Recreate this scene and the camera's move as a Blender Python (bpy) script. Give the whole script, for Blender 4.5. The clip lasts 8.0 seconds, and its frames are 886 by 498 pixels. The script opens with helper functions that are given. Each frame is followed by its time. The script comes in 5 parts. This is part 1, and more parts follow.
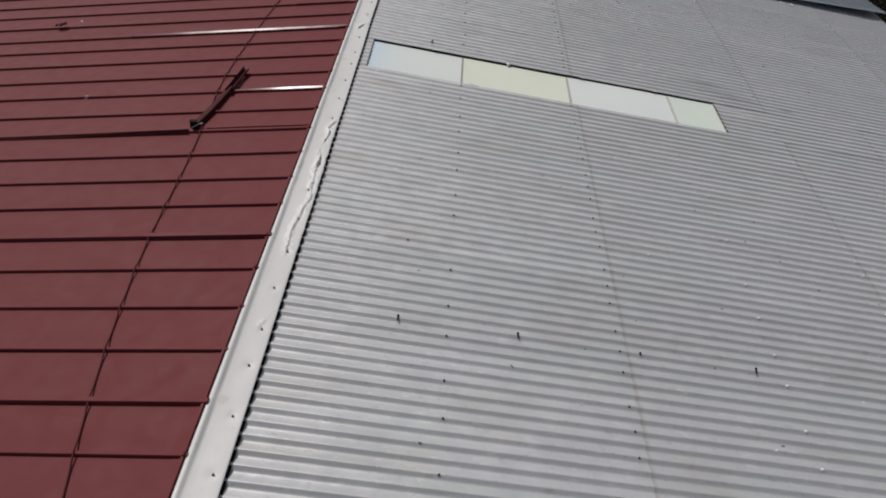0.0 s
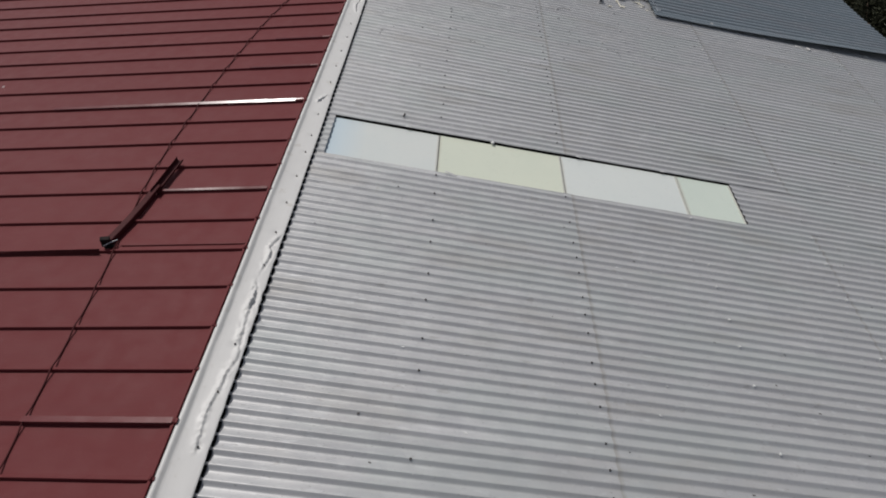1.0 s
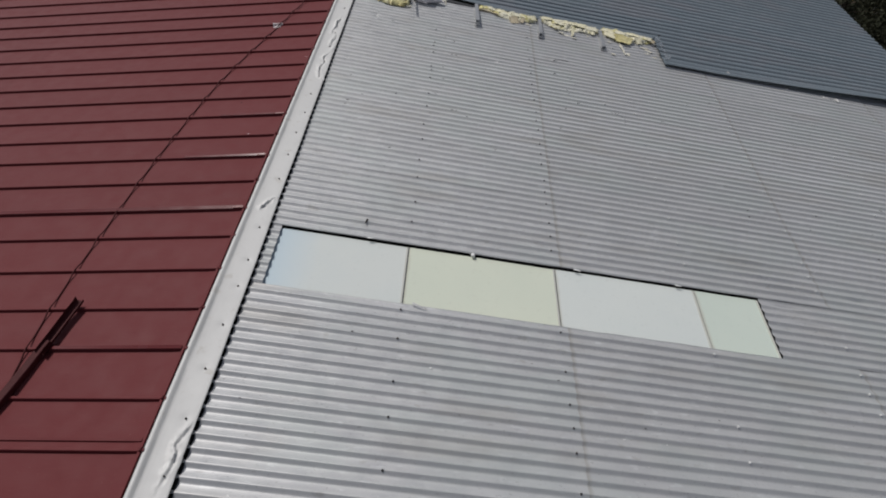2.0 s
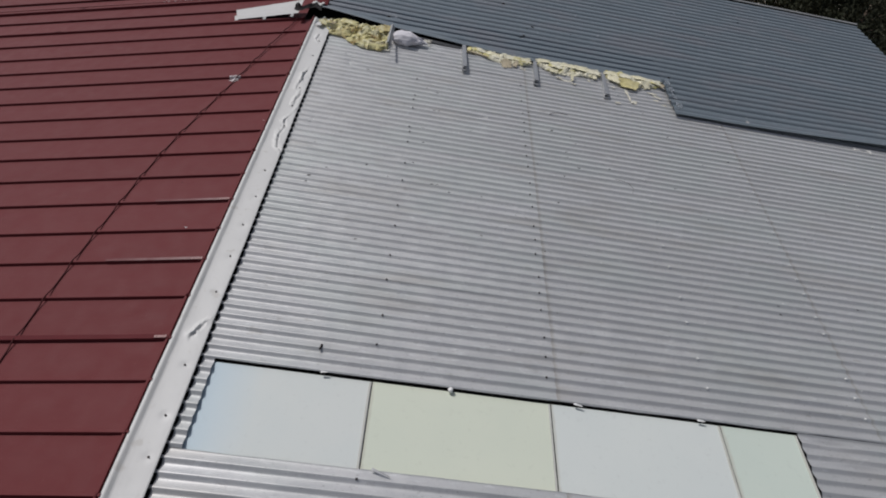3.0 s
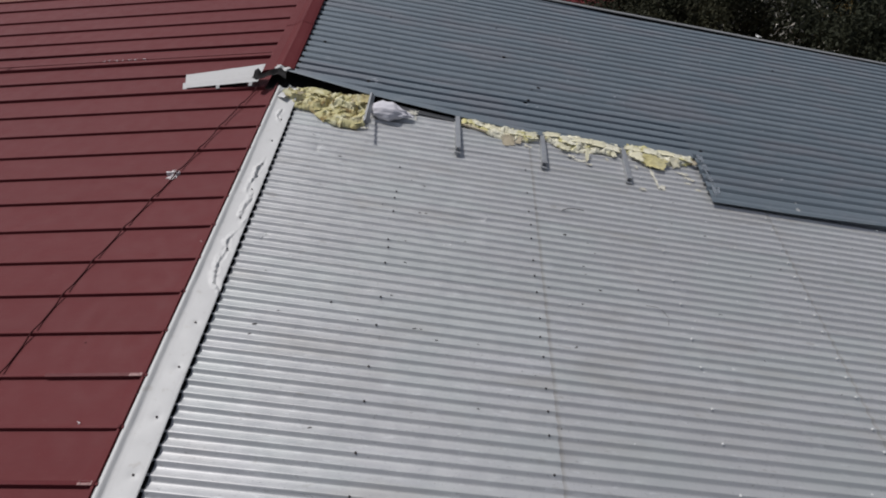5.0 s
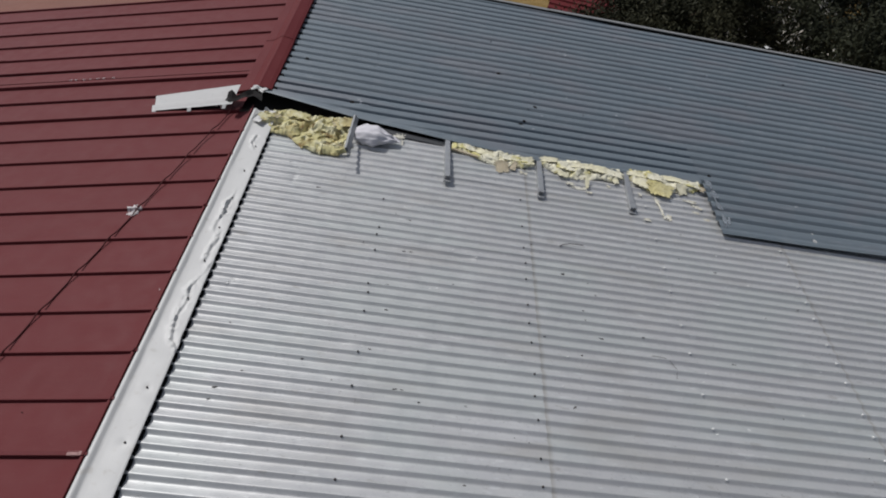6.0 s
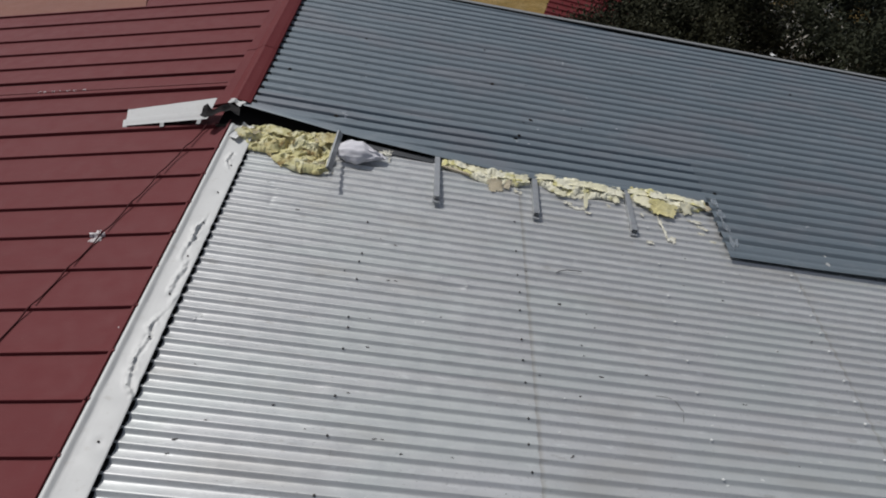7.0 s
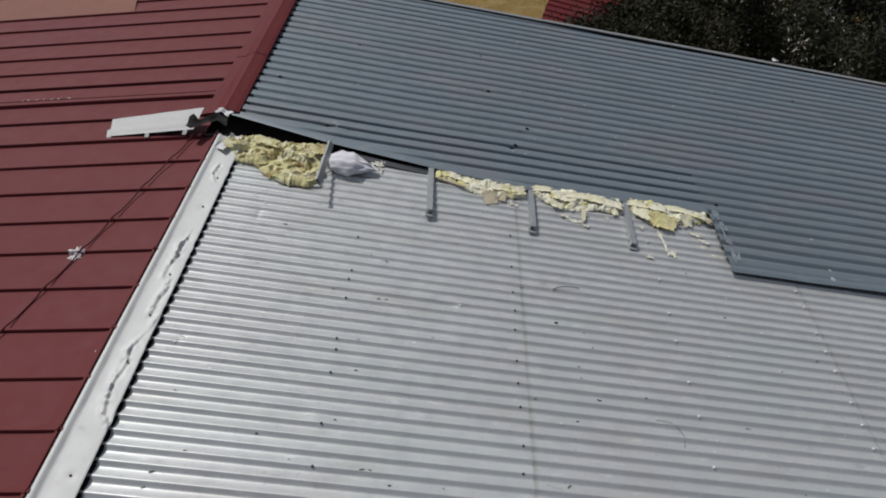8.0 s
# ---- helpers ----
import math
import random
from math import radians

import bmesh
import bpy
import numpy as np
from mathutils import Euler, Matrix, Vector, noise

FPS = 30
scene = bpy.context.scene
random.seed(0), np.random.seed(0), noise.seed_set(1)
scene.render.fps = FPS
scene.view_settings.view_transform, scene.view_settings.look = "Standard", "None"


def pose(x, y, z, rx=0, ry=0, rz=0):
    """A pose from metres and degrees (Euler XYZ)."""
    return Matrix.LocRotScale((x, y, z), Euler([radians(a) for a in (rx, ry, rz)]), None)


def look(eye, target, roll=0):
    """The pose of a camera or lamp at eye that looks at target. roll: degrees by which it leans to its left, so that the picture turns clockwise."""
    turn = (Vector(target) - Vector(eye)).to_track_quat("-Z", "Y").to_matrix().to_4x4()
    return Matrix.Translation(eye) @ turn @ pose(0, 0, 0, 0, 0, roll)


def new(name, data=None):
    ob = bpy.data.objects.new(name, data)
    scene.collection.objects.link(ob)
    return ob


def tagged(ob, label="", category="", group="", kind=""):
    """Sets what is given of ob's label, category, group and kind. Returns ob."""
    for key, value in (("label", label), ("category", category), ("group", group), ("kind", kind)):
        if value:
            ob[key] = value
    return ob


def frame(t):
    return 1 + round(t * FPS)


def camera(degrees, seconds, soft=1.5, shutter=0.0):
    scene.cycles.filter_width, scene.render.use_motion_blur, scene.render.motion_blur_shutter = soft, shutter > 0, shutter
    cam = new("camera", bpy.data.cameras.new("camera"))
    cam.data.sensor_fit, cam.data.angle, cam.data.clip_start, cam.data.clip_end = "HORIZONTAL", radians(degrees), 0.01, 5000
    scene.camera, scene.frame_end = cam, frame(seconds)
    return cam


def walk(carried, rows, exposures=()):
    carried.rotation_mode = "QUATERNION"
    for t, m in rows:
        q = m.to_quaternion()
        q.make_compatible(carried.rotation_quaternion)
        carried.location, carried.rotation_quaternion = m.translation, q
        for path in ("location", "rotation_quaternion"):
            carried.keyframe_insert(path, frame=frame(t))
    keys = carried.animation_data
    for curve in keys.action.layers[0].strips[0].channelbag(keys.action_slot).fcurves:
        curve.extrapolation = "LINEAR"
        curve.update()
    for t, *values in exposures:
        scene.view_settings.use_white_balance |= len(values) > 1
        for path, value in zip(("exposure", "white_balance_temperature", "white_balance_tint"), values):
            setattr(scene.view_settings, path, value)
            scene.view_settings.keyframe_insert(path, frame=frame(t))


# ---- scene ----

# Roof frame: x runs down the galvanised slope, y along the ridge, z square to the galvanised sheets.
RIDGE = 4.2
PITCH = 7.3
ROOF = pose(0, 0, RIDGE, 0, PITCH, 0)

cam = camera(74.0, 8.0, soft=1.9)
PATH = [
    (0, (0.587, -5.563, 2.791), (0.757, -4.15, 1.386), 13.95),
    (0.5, (0.646, -4.986, 2.831), (0.824, -3.571, 1.428), 14.12),
    (1, (0.708, -4.309, 2.891), (0.887, -2.893, 1.49), 14.07),
    (1.5, (0.765, -3.617, 2.97), (0.943, -2.207, 1.563), 13.99),
    (3, (0.979, -1.835, 3.037), (1.154, -0.435, 1.62), 13.56),
    (3.5, (0.971, -1.397, 3.034), (1.143, 0.002, 1.616), 13.43),
    (4, (0.998, -1.013, 3.015), (1.167, 0.392, 1.602), 13.29),
    (4.5, (0.99, -0.663, 3.02), (1.166, 0.737, 1.602), 13.43),
    (6, (1.1, 0.122, 2.965), (1.273, 1.518, 1.543), 13.16),
    (6.5, (1.142, 0.305, 2.913), (1.315, 1.705, 1.495), 13.10),
    (7, (1.174, 0.461, 2.89), (1.35, 1.859, 1.471), 13.19),
    (7.5, (1.192, 0.556, 2.871), (1.369, 1.955, 1.453), 13.22),
    (8, (1.214, 0.632, 2.875), (1.392, 2.031, 1.456), 13.22),
]
EXPOSURE = [(0, -0.21, 6300, 13), (1.5, -0.31, 6220, 12), (3, -0.37, 6100, 13), (3.7, -0.3, 6060, 14), (5, -0.25, 6060, 13), (8, -0.23, 6090, 10)]
walk(cam, [(t, ROOF @ look(e, g, r)) for t, e, g, r in PATH], EXPOSURE)

# ---- light ----
SUN_FROM = Vector((-0.55, 0.52, 1.0)).normalized()
world = bpy.data.worlds.new("sky")
scene.world = world
world.use_nodes = True
wn = world.node_tree.nodes
sky = wn.new("ShaderNodeTexSky")
sky.sky_type = "NISHITA"
sky.sun_disc = False
sky.dust_density = 2.5
sky.sun_elevation = math.asin(SUN_FROM.z)
sky.sun_rotation = math.atan2(SUN_FROM.x, SUN_FROM.y)
haze = wn.new("ShaderNodeHueSaturation")
haze.inputs["Saturation"].default_value = 0.5
world.node_tree.links.new(sky.outputs[0], haze.inputs["Color"])
world.node_tree.links.new(haze.outputs[0], wn["Background"].inputs[0])
wn["Background"].inputs[1].default_value = 0.075
sun_data = bpy.data.lights.new("sun", "SUN")
sun_data.energy = 3.4
sun_data.angle = radians(0.6)
sun_data.color = (1.0, 0.95, 0.87)
sun = new("sun", sun_data)
sun.matrix_world = look(SUN_FROM * 30, (0, 0, 0))


# ---- materials ----
def material(name, base, rough=0.5, metal=0.0, spots=(), bump=(), random_tint=0.0, spec=0.5, rough_var=0.0, extra=None):
    """Procedural surface. spots: (scale, low, high, colour, amount, stretch) layers of noise; bump: (scale, strength, distance)."""
    m = bpy.data.materials.new(name)
    m.use_nodes = True
    nt = m.node_tree
    n, link = nt.nodes, nt.links.new
    b = n["Principled BSDF"]
    b.inputs["Roughness"].default_value = rough
    b.inputs["Metallic"].default_value = metal
    b.inputs["Specular IOR Level"].default_value = spec
    coord = n.new("ShaderNodeTexCoord")
    info = n.new("ShaderNodeObjectInfo")
    shift = n.new("ShaderNodeVectorMath")
    shift.operation = "MULTIPLY_ADD"
    shift.inputs[1].default_value = (1, 1, 1)
    link(coord.outputs["Object"], shift.inputs[0])
    spread = n.new("ShaderNodeVectorMath")
    spread.operation = "SCALE"
    spread.inputs[0].default_value = (37.0, 53.0, 11.0)
    link(info.outputs["Random"], spread.inputs["Scale"])
    link(spread.outputs[0], shift.inputs[2])
    rgb = n.new("ShaderNodeRGB")
    rgb.outputs[0].default_value = (*base, 1)
    colour = rgb.outputs[0]
    for scale, low, high, tint, amount, stretch in spots:
        mp = n.new("ShaderNodeMapping")
        mp.inputs["Scale"].default_value = stretch
        link(shift.outputs[0], mp.inputs[0])
        tex = n.new("ShaderNodeTexNoise")
        tex.inputs["Scale"].default_value = scale
        tex.inputs["Detail"].default_value = 5
        link(mp.outputs[0], tex.inputs["Vector"])
        ramp = n.new("ShaderNodeMapRange")
        ramp.inputs[1].default_value, ramp.inputs[2].default_value = low, high
        ramp.inputs[3].default_value, ramp.inputs[4].default_value = 0, amount
        link(tex.outputs[0], ramp.inputs[0])
        mix = n.new("ShaderNodeMix")
        mix.data_type = "RGBA"
        link(ramp.outputs[0], mix.inputs["Factor"])
        link(colour, mix.inputs[6])
        mix.inputs[7].default_value = (*tint, 1)
        colour = mix.outputs[2]
    if random_tint:
        hsv = n.new("ShaderNodeHueSaturation")
        rr = n.new("ShaderNodeMapRange")
        rr.inputs[3].default_value, rr.inputs[4].default_value = 1 - random_tint, 1 + random_tint
        link(info.outputs["Random"], rr.inputs[0])
        link(rr.outputs[0], hsv.inputs["Value"])
        link(colour, hsv.inputs["Color"])
        colour = hsv.outputs[0]
    if extra:
        colour = extra(n, link, coord, colour)
    link(colour, b.inputs["Base Color"])
    if rough_var:
        tex = n.new("ShaderNodeTexNoise")
        tex.inputs["Scale"].default_value = 9
        tex.inputs["Detail"].default_value = 6
        link(shift.outputs[0], tex.inputs["Vector"])
        rr = n.new("ShaderNodeMapRange")
        rr.inputs[1].default_value, rr.inputs[2].default_value = 0.3, 0.7
        rr.inputs[3].default_value, rr.inputs[4].default_value = rough - rough_var, rough + rough_var
        link(tex.outputs[0], rr.inputs[0])
        link(rr.outputs[0], b.inputs["Roughness"])
    normal = None
    for scale, strength, distance in bump:
        tex = n.new("ShaderNodeTexNoise")
        tex.inputs["Scale"].default_value = scale
        tex.inputs["Detail"].default_value = 4
        link(shift.outputs[0], tex.inputs["Vector"])
        bp = n.new("ShaderNodeBump")
        bp.inputs["Strength"].default_value = strength
        bp.inputs["Distance"].default_value = distance
        link(tex.outputs[0], bp.inputs["Height"])
        if normal:
            link(normal, bp.inputs["Normal"])
        normal = bp.outputs[0]
    if normal:
        link(normal, b.inputs["Normal"])
    return m


def lap_tint(at, width, tint, amount):
    """A ragged line of tint, dirt at the laps, across a sheet at its own x = at."""
    def add(n, link, coord, colour):
        sep = n.new("ShaderNodeSeparateXYZ")
        link(coord.outputs["Object"], sep.inputs[0])
        tex = n.new("ShaderNodeTexNoise")
        tex.inputs["Scale"].default_value = 14
        link(coord.outputs["Object"], tex.inputs["Vector"])
        wob = n.new("ShaderNodeMath")
        wob.operation = "MULTIPLY_ADD"
        wob.inputs[1].default_value = 0.03
        link(tex.outputs[0], wob.inputs[0])
        link(sep.outputs[0], wob.inputs[2])
        dist = n.new("ShaderNodeMath")
        dist.operation = "SUBTRACT"
        dist.inputs[1].default_value = at + 0.015
        link(wob.outputs[0], dist.inputs[0])
        ab = n.new("ShaderNodeMath")
        ab.operation = "ABSOLUTE"
        link(dist.outputs[0], ab.inputs[0])
        rr = n.new("ShaderNodeMapRange")
        rr.inputs[1].default_value, rr.inputs[2].default_value = width, 0.0
        rr.inputs[3].default_value, rr.inputs[4].default_value = 0, amount
        link(ab.outputs[0], rr.inputs[0])
        mix = n.new("ShaderNodeMix")
        mix.data_type = "RGBA"
        link(rr.outputs[0], mix.inputs["Factor"])
        link(colour, mix.inputs[6])
        mix.inputs[7].default_value = (*tint, 1)
        return mix.outputs[2]
    return add


ALONG = (0.15, 1, 1)
GALV = material("galvanised_steel", (0.515, 0.515, 0.51), 0.47, 0.48,
                [(1.3, 0.45, 0.75, (0.50, 0.50, 0.49), 0.55, (1, 1, 1)), (6, 0.5, 0.8, (0.64, 0.64, 0.64), 0.5, ALONG),
                 (45, 0.55, 0.75, (0.36, 0.36, 0.37), 0.35, (1, 1, 1)), (16, 0.66, 0.72, (0.30, 0.28, 0.25), 0.35, (0.5, 1, 1)),
                 (34, 0.61, 0.68, (0.74, 0.75, 0.74), 0.35, (0.3, 1, 1)), (70, 0.655, 0.70, (0.20, 0.19, 0.18), 0.42, (0.5, 1, 1)), (2.1, 0.48, 0.62, (0.49, 0.52, 0.50), 0.45, (0.6, 1, 1)), (3.5, 0.54, 0.70, (0.42, 0.40, 0.365), 0.4, (0.35, 1, 1))],
                [(60, 0.10, 0.002), (5, 0.06, 0.01)], 0.03, rough_var=0.08,
                extra=lap_tint(0.106, 0.026, (0.34, 0.31, 0.26), 0.5))
BLUE_STEEL = material("weathered_blue_grey_steel", (0.150, 0.181, 0.204), 0.48, 0.2,
                      [(1.1, 0.4, 0.75, (0.136, 0.162, 0.181), 0.6, (1, 1, 1)), (7, 0.5, 0.8, (0.212, 0.242, 0.262), 0.4, ALONG),
                       (30, 0.62, 0.75, (0.14, 0.15, 0.165), 0.4, (1, 1, 1)), (2.6, 0.50, 0.66, (0.182, 0.184, 0.200), 0.55, (0.5, 1, 1)), (13, 0.56, 0.68, (0.235, 0.255, 0.27), 0.3, (0.4, 1, 1))],
                      [(60, 0.08, 0.002), (5, 0.12, 0.01)], 0.03, rough_var=0.07)
STREAK = (0.06, 1, 1)
RED = material("oxide_red_painted_steel", (0.117, 0.0222, 0.0240), 0.62, 0.0,
               [(0.7, 0.35, 0.75, (0.128, 0.0285, 0.0302), 0.5, (1, 1, 1)), (22, 0.45, 0.75, (0.106, 0.0205, 0.0222), 0.35, STREAK), (60, 0.5, 0.8, (0.137, 0.033, 0.034), 0.35, STREAK),
                (90, 0.68, 0.74, (0.24, 0.12, 0.11), 0.25, (1, 1, 1))], [(70, 0.015, 0.002)], 0.025, rough_var=0.05, spec=0.135)
RED_CAP = material("deep_red_painted_steel", (0.105, 0.016, 0.018), 0.6, 0.0,
                   [(2, 0.4, 0.7, (0.125, 0.024, 0.025), 0.6, (1, 1, 1)), (40, 0.65, 0.72, (0.22, 0.10, 0.09), 0.3, (1, 1, 1))], [(5, 0.15, 0.01)], spec=0.12)
# paler than the red sheets: the clip's sunlit look is in the colour
CLIP = material("pinkish_lit_clip", (0.30, 0.16, 0.15), 0.5, 0.0, [(60, 0.5, 0.7, (0.20, 0.07, 0.07), 0.6, (1, 1, 1))], spec=0.3)
SHINY = material("shiny_red_rib_cap", (0.118, 0.022, 0.024), 0.24, 0.0,
                 [(14, 0.4, 0.7, (0.105, 0.02, 0.021), 0.6, ALONG)], [(12, 0.03, 0.004)], spec=0.27, rough_var=0.04)
# a greyer white than the ridge flashing's
GREY_WHITE = material("grey_white_flashing", (0.43, 0.425, 0.415), 0.6, 0.0, [(4, 0.45, 0.7, (0.37, 0.36, 0.345), 0.6, (1, 1, 1)), (30, 0.6, 0.72, (0.30, 0.28, 0.26), 0.4, (1, 1, 1))], [(9, 0.15, 0.01)])
WHITE = material("white_painted_flashing", (0.575, 0.57, 0.55), 0.55, 0.0,
                 [(2.2, 0.45, 0.75, (0.49, 0.485, 0.47), 0.6, (1, 0.5, 1)), (25, 0.62, 0.74, (0.46, 0.44, 0.40), 0.4, (1, 1, 1)),
                  (9, 0.64, 0.7, (0.38, 0.35, 0.30), 0.35, (1, 1, 1))], [(9, 0.18, 0.01), (50, 0.06, 0.002)], rough_var=0.08)
GLASSWOOL = material("yellow_glass_wool", (0.56, 0.515, 0.265), 0.95, 0.0,
                     [(9, 0.42, 0.56, (0.68, 0.65, 0.45), 0.9, (1, 1, 1)), (4.5, 0.54, 0.60, (0.44, 0.35, 0.13), 0.7, (1, 1, 1)), (15, 0.565, 0.64, (0.22, 0.14, 0.05), 0.85, (1, 1, 1)),
                      (60, 0.5, 0.7, (0.64, 0.58, 0.36), 0.5, (1, 1, 1))], [(50, 0.6, 0.008), (140, 0.5, 0.004)], spec=0.1)
TORN_FOIL = material("torn_pale_facing_paper", (0.60, 0.57, 0.42), 0.8, 0.0, [(14, 0.5, 0.7, (0.5, 0.42, 0.24), 0.6, (1, 1, 1))], [(40, 0.3, 0.004)])
WOOL_PALE = material("pale_yellow_wool_flakes", (0.72, 0.68, 0.48), 0.95, 0.0, [(20, 0.45, 0.7, (0.66, 0.62, 0.48), 0.7, (1, 1, 1))], [(70, 0.4, 0.004)], spec=0.1)
SCRAP = material("pale_torn_glass_wool", (0.72, 0.69, 0.54), 0.95, 0.0, [(7, 0.50, 0.60, (0.56, 0.51, 0.20), 0.85, (1, 1, 1)), (26, 0.6, 0.72, (0.22, 0.16, 0.07), 0.7, (1, 1, 1))], [(60, 0.6, 0.008)], spec=0.1)
BEIGE = material("beige_torn_facing", (0.46, 0.40, 0.29), 0.85, 0.0, [(9, 0.45, 0.65, (0.36, 0.30, 0.20), 0.7, (1, 1, 1)), (40, 0.5, 0.7, (0.55, 0.50, 0.38), 0.5, (1, 1, 1))], [(50, 0.3, 0.004)], spec=0.1)
PALE_YELLOW = material("pale_yellow_wool_layer", (0.56, 0.50, 0.25), 0.95, 0.0, [(7, 0.45, 0.65, (0.64, 0.59, 0.36), 0.7, (1, 1, 1)), (30, 0.55, 0.7, (0.40, 0.33, 0.13), 0.6, (1, 1, 1))], [(60, 0.5, 0.006)], spec=0.1)
PALE_TUFT = material("whitish_wool_tufts", (0.62, 0.60, 0.52), 0.95, 0.0, [(30, 0.45, 0.7, (0.52, 0.48, 0.36), 0.7, (1, 1, 1))], [(70, 0.4, 0.004)], spec=0.1)
FOAM = material("white_foam", (0.60, 0.585, 0.61), 0.85, 0.0, [(9, 0.5, 0.75, (0.48, 0.47, 0.49), 0.5, (1, 1, 1))], [(30, 0.3, 0.006)], spec=0.2)
ZINC = material("zinc_coated_bracket", (0.34, 0.35, 0.36), 0.5, 0.5, [(20, 0.45, 0.7, (0.26, 0.26, 0.26), 0.6, (1, 1, 1))], [(40, 0.1, 0.002)])
BARGE = material("pale_grey_flashing", (0.21, 0.215, 0.215), 0.6, 0.1, [(6, 0.45, 0.7, (0.19, 0.185, 0.18), 0.6, (1, 1, 1))], [(30, 0.1, 0.003)])
# rusted steel; also the near-black of the shaded barge front and fragment lip
RUST_AND_SHADE = material("dark_rust_and_shade", (0.009, 0.008, 0.008), 0.75, 0.0, [(18, 0.5, 0.7, (0.03, 0.018, 0.015), 0.6, (1, 1, 1))], [(30, 0.3, 0.004)], spec=0.15)
SCREW_DARK = material("dark_screw", (0.028, 0.028, 0.028), 0.7, 0.1, [(90, 0.5, 0.7, (0.12, 0.08, 0.05), 0.5, (1, 1, 1))])
SCREW_PALE = material("pale_capped_screw", (0.72, 0.72, 0.70), 0.5, 0.0, [(90, 0.5, 0.7, (0.5, 0.5, 0.48), 0.5, (1, 1, 1))])
GREY_SHADE = material("dark_grey_gap_shade", (0.055, 0.058, 0.062), 0.6, 0.1, [(9, 0.4, 0.7, (0.09, 0.09, 0.095), 0.6, ALONG)], [(30, 0.1, 0.003)], spec=0.2)
SPECK = material("grey_dirt", (0.14, 0.135, 0.13), 0.8, 0.0, [(25, 0.45, 0.6, (0.05, 0.045, 0.04), 0.8, (1, 1, 1))])
SCUFF = material("pale_scuffed_metal", (0.50, 0.52, 0.54), 0.6, 0.2, [(40, 0.45, 0.6, (0.32, 0.34, 0.36), 0.6, (1, 1, 1))])
RUBBER = material("dark_red_cable_sheath", (0.068, 0.017, 0.018), 0.7, 0.0, [(30, 0.5, 0.7, (0.05, 0.014, 0.014), 0.5, (1, 1, 1))], spec=0.1)
DROPPING = material("white_dried_dropping", (0.62, 0.58, 0.57), 0.8, 0.0, [(60, 0.5, 0.7, (0.42, 0.32, 0.31), 0.6, (1, 1, 1))])
# black for strips that stand in for shade in gaps
GAP_SHADE = material("black_gap_shade", (0.012, 0.012, 0.012), 0.95, 0.0, [(40, 0.5, 0.7, (0.02, 0.02, 0.02), 0.5, (1, 1, 1))], spec=0.05)
DECK = material("dark_roof_lining", (0.04, 0.037, 0.034), 0.9, 0.0, [(4, 0.4, 0.7, (0.06, 0.05, 0.045), 0.6, (1, 1, 1))])
PLASTIC = material("clouded_plastic_film", (0.27, 0.30, 0.33), 0.35, 0.0, [(9, 0.45, 0.7, (0.38, 0.41, 0.44), 0.8, (1, 1, 1))], [(18, 0.4, 0.01)])
PLASTIC.node_tree.nodes["Principled BSDF"].inputs["Alpha"].default_value = 0.4


def panel_material(name, base, tint, extra=None, spec=0.25):
    return material(name, base, 0.55, 0.0, [(1.6, 0.4, 0.7, tint, 0.7, (1, 1, 1)), (30, 0.6, 0.75, tuple(0.8 * v for v in base), 0.3, (1, 1, 1))],
                    [(3, 0.06, 0.01)], rough_var=0.06, spec=spec, extra=extra)


# the first panel turns bluer towards its ridge end
PANELS = [panel_material("bluish_white_fibreglass", (0.59, 0.615, 0.585), (0.55, 0.59, 0.575), lap_tint(0.0, 0.32, (0.44, 0.56, 0.64), 0.75)),
          panel_material("yellowed_fibreglass", (0.61, 0.64, 0.53), (0.57, 0.61, 0.51), lap_tint(0.004, 0.014, (0.40, 0.37, 0.30), 0.5)),
          panel_material("white_fibreglass", (0.60, 0.63, 0.60), (0.56, 0.60, 0.58), lap_tint(0.004, 0.014, (0.40, 0.37, 0.30), 0.5)),
          panel_material("greenish_fibreglass", (0.55, 0.61, 0.54), (0.51, 0.58, 0.52), lap_tint(0.006, 0.016, (0.42, 0.39, 0.33), 0.55))]
LIP = panel_material("pale_dirty_joint_lip", (0.50, 0.50, 0.46), (0.38, 0.36, 0.31))
TAN_PANEL = panel_material("tan_faded_sheet", (0.20, 0.088, 0.064), (0.17, 0.075, 0.056), spec=0.08)
GROUND = material("dry_grass_ground", (0.22, 0.145, 0.05), 0.95, 0.0,
                  [(0.25, 0.4, 0.65, (0.13, 0.095, 0.035), 0.8, (1, 1, 1)), (1.6, 0.45, 0.7, (0.28, 0.20, 0.09), 0.7, (1, 1, 1)),
                   (9, 0.5, 0.75, (0.12, 0.10, 0.04), 0.6, (1, 1, 1))], [(6, 0.6, 0.1), (40, 0.5, 0.03)], spec=0.1)
RENDERED = material("cream_rendered_wall", (0.42, 0.38, 0.31), 0.9, 0.0, [(2, 0.4, 0.7, (0.34, 0.31, 0.25), 0.6, (1, 1, 1))], [(40, 0.2, 0.004)])
BARK = material("grey_brown_bark", (0.16, 0.12, 0.09), 0.9, 0.0, [(9, 0.4, 0.7, (0.09, 0.07, 0.05), 0.7, (1, 1, 0.2))], [(20, 0.5, 0.02)])
PALE_BARK = material("pale_dry_twigs", (0.72, 0.68, 0.60), 0.85, 0.0, [(12, 0.4, 0.7, (0.50, 0.45, 0.38), 0.6, (1, 1, 1))])


def leaf_material(name, base, dark):
    m = material(name, base, 0.5, 0.0, [(0.9, 0.4, 0.6, dark, 0.9, (1, 1, 1)), (7, 0.5, 0.75, tuple(1.25 * v for v in base), 0.5, (1, 1, 1))], spec=0.03)
    return m


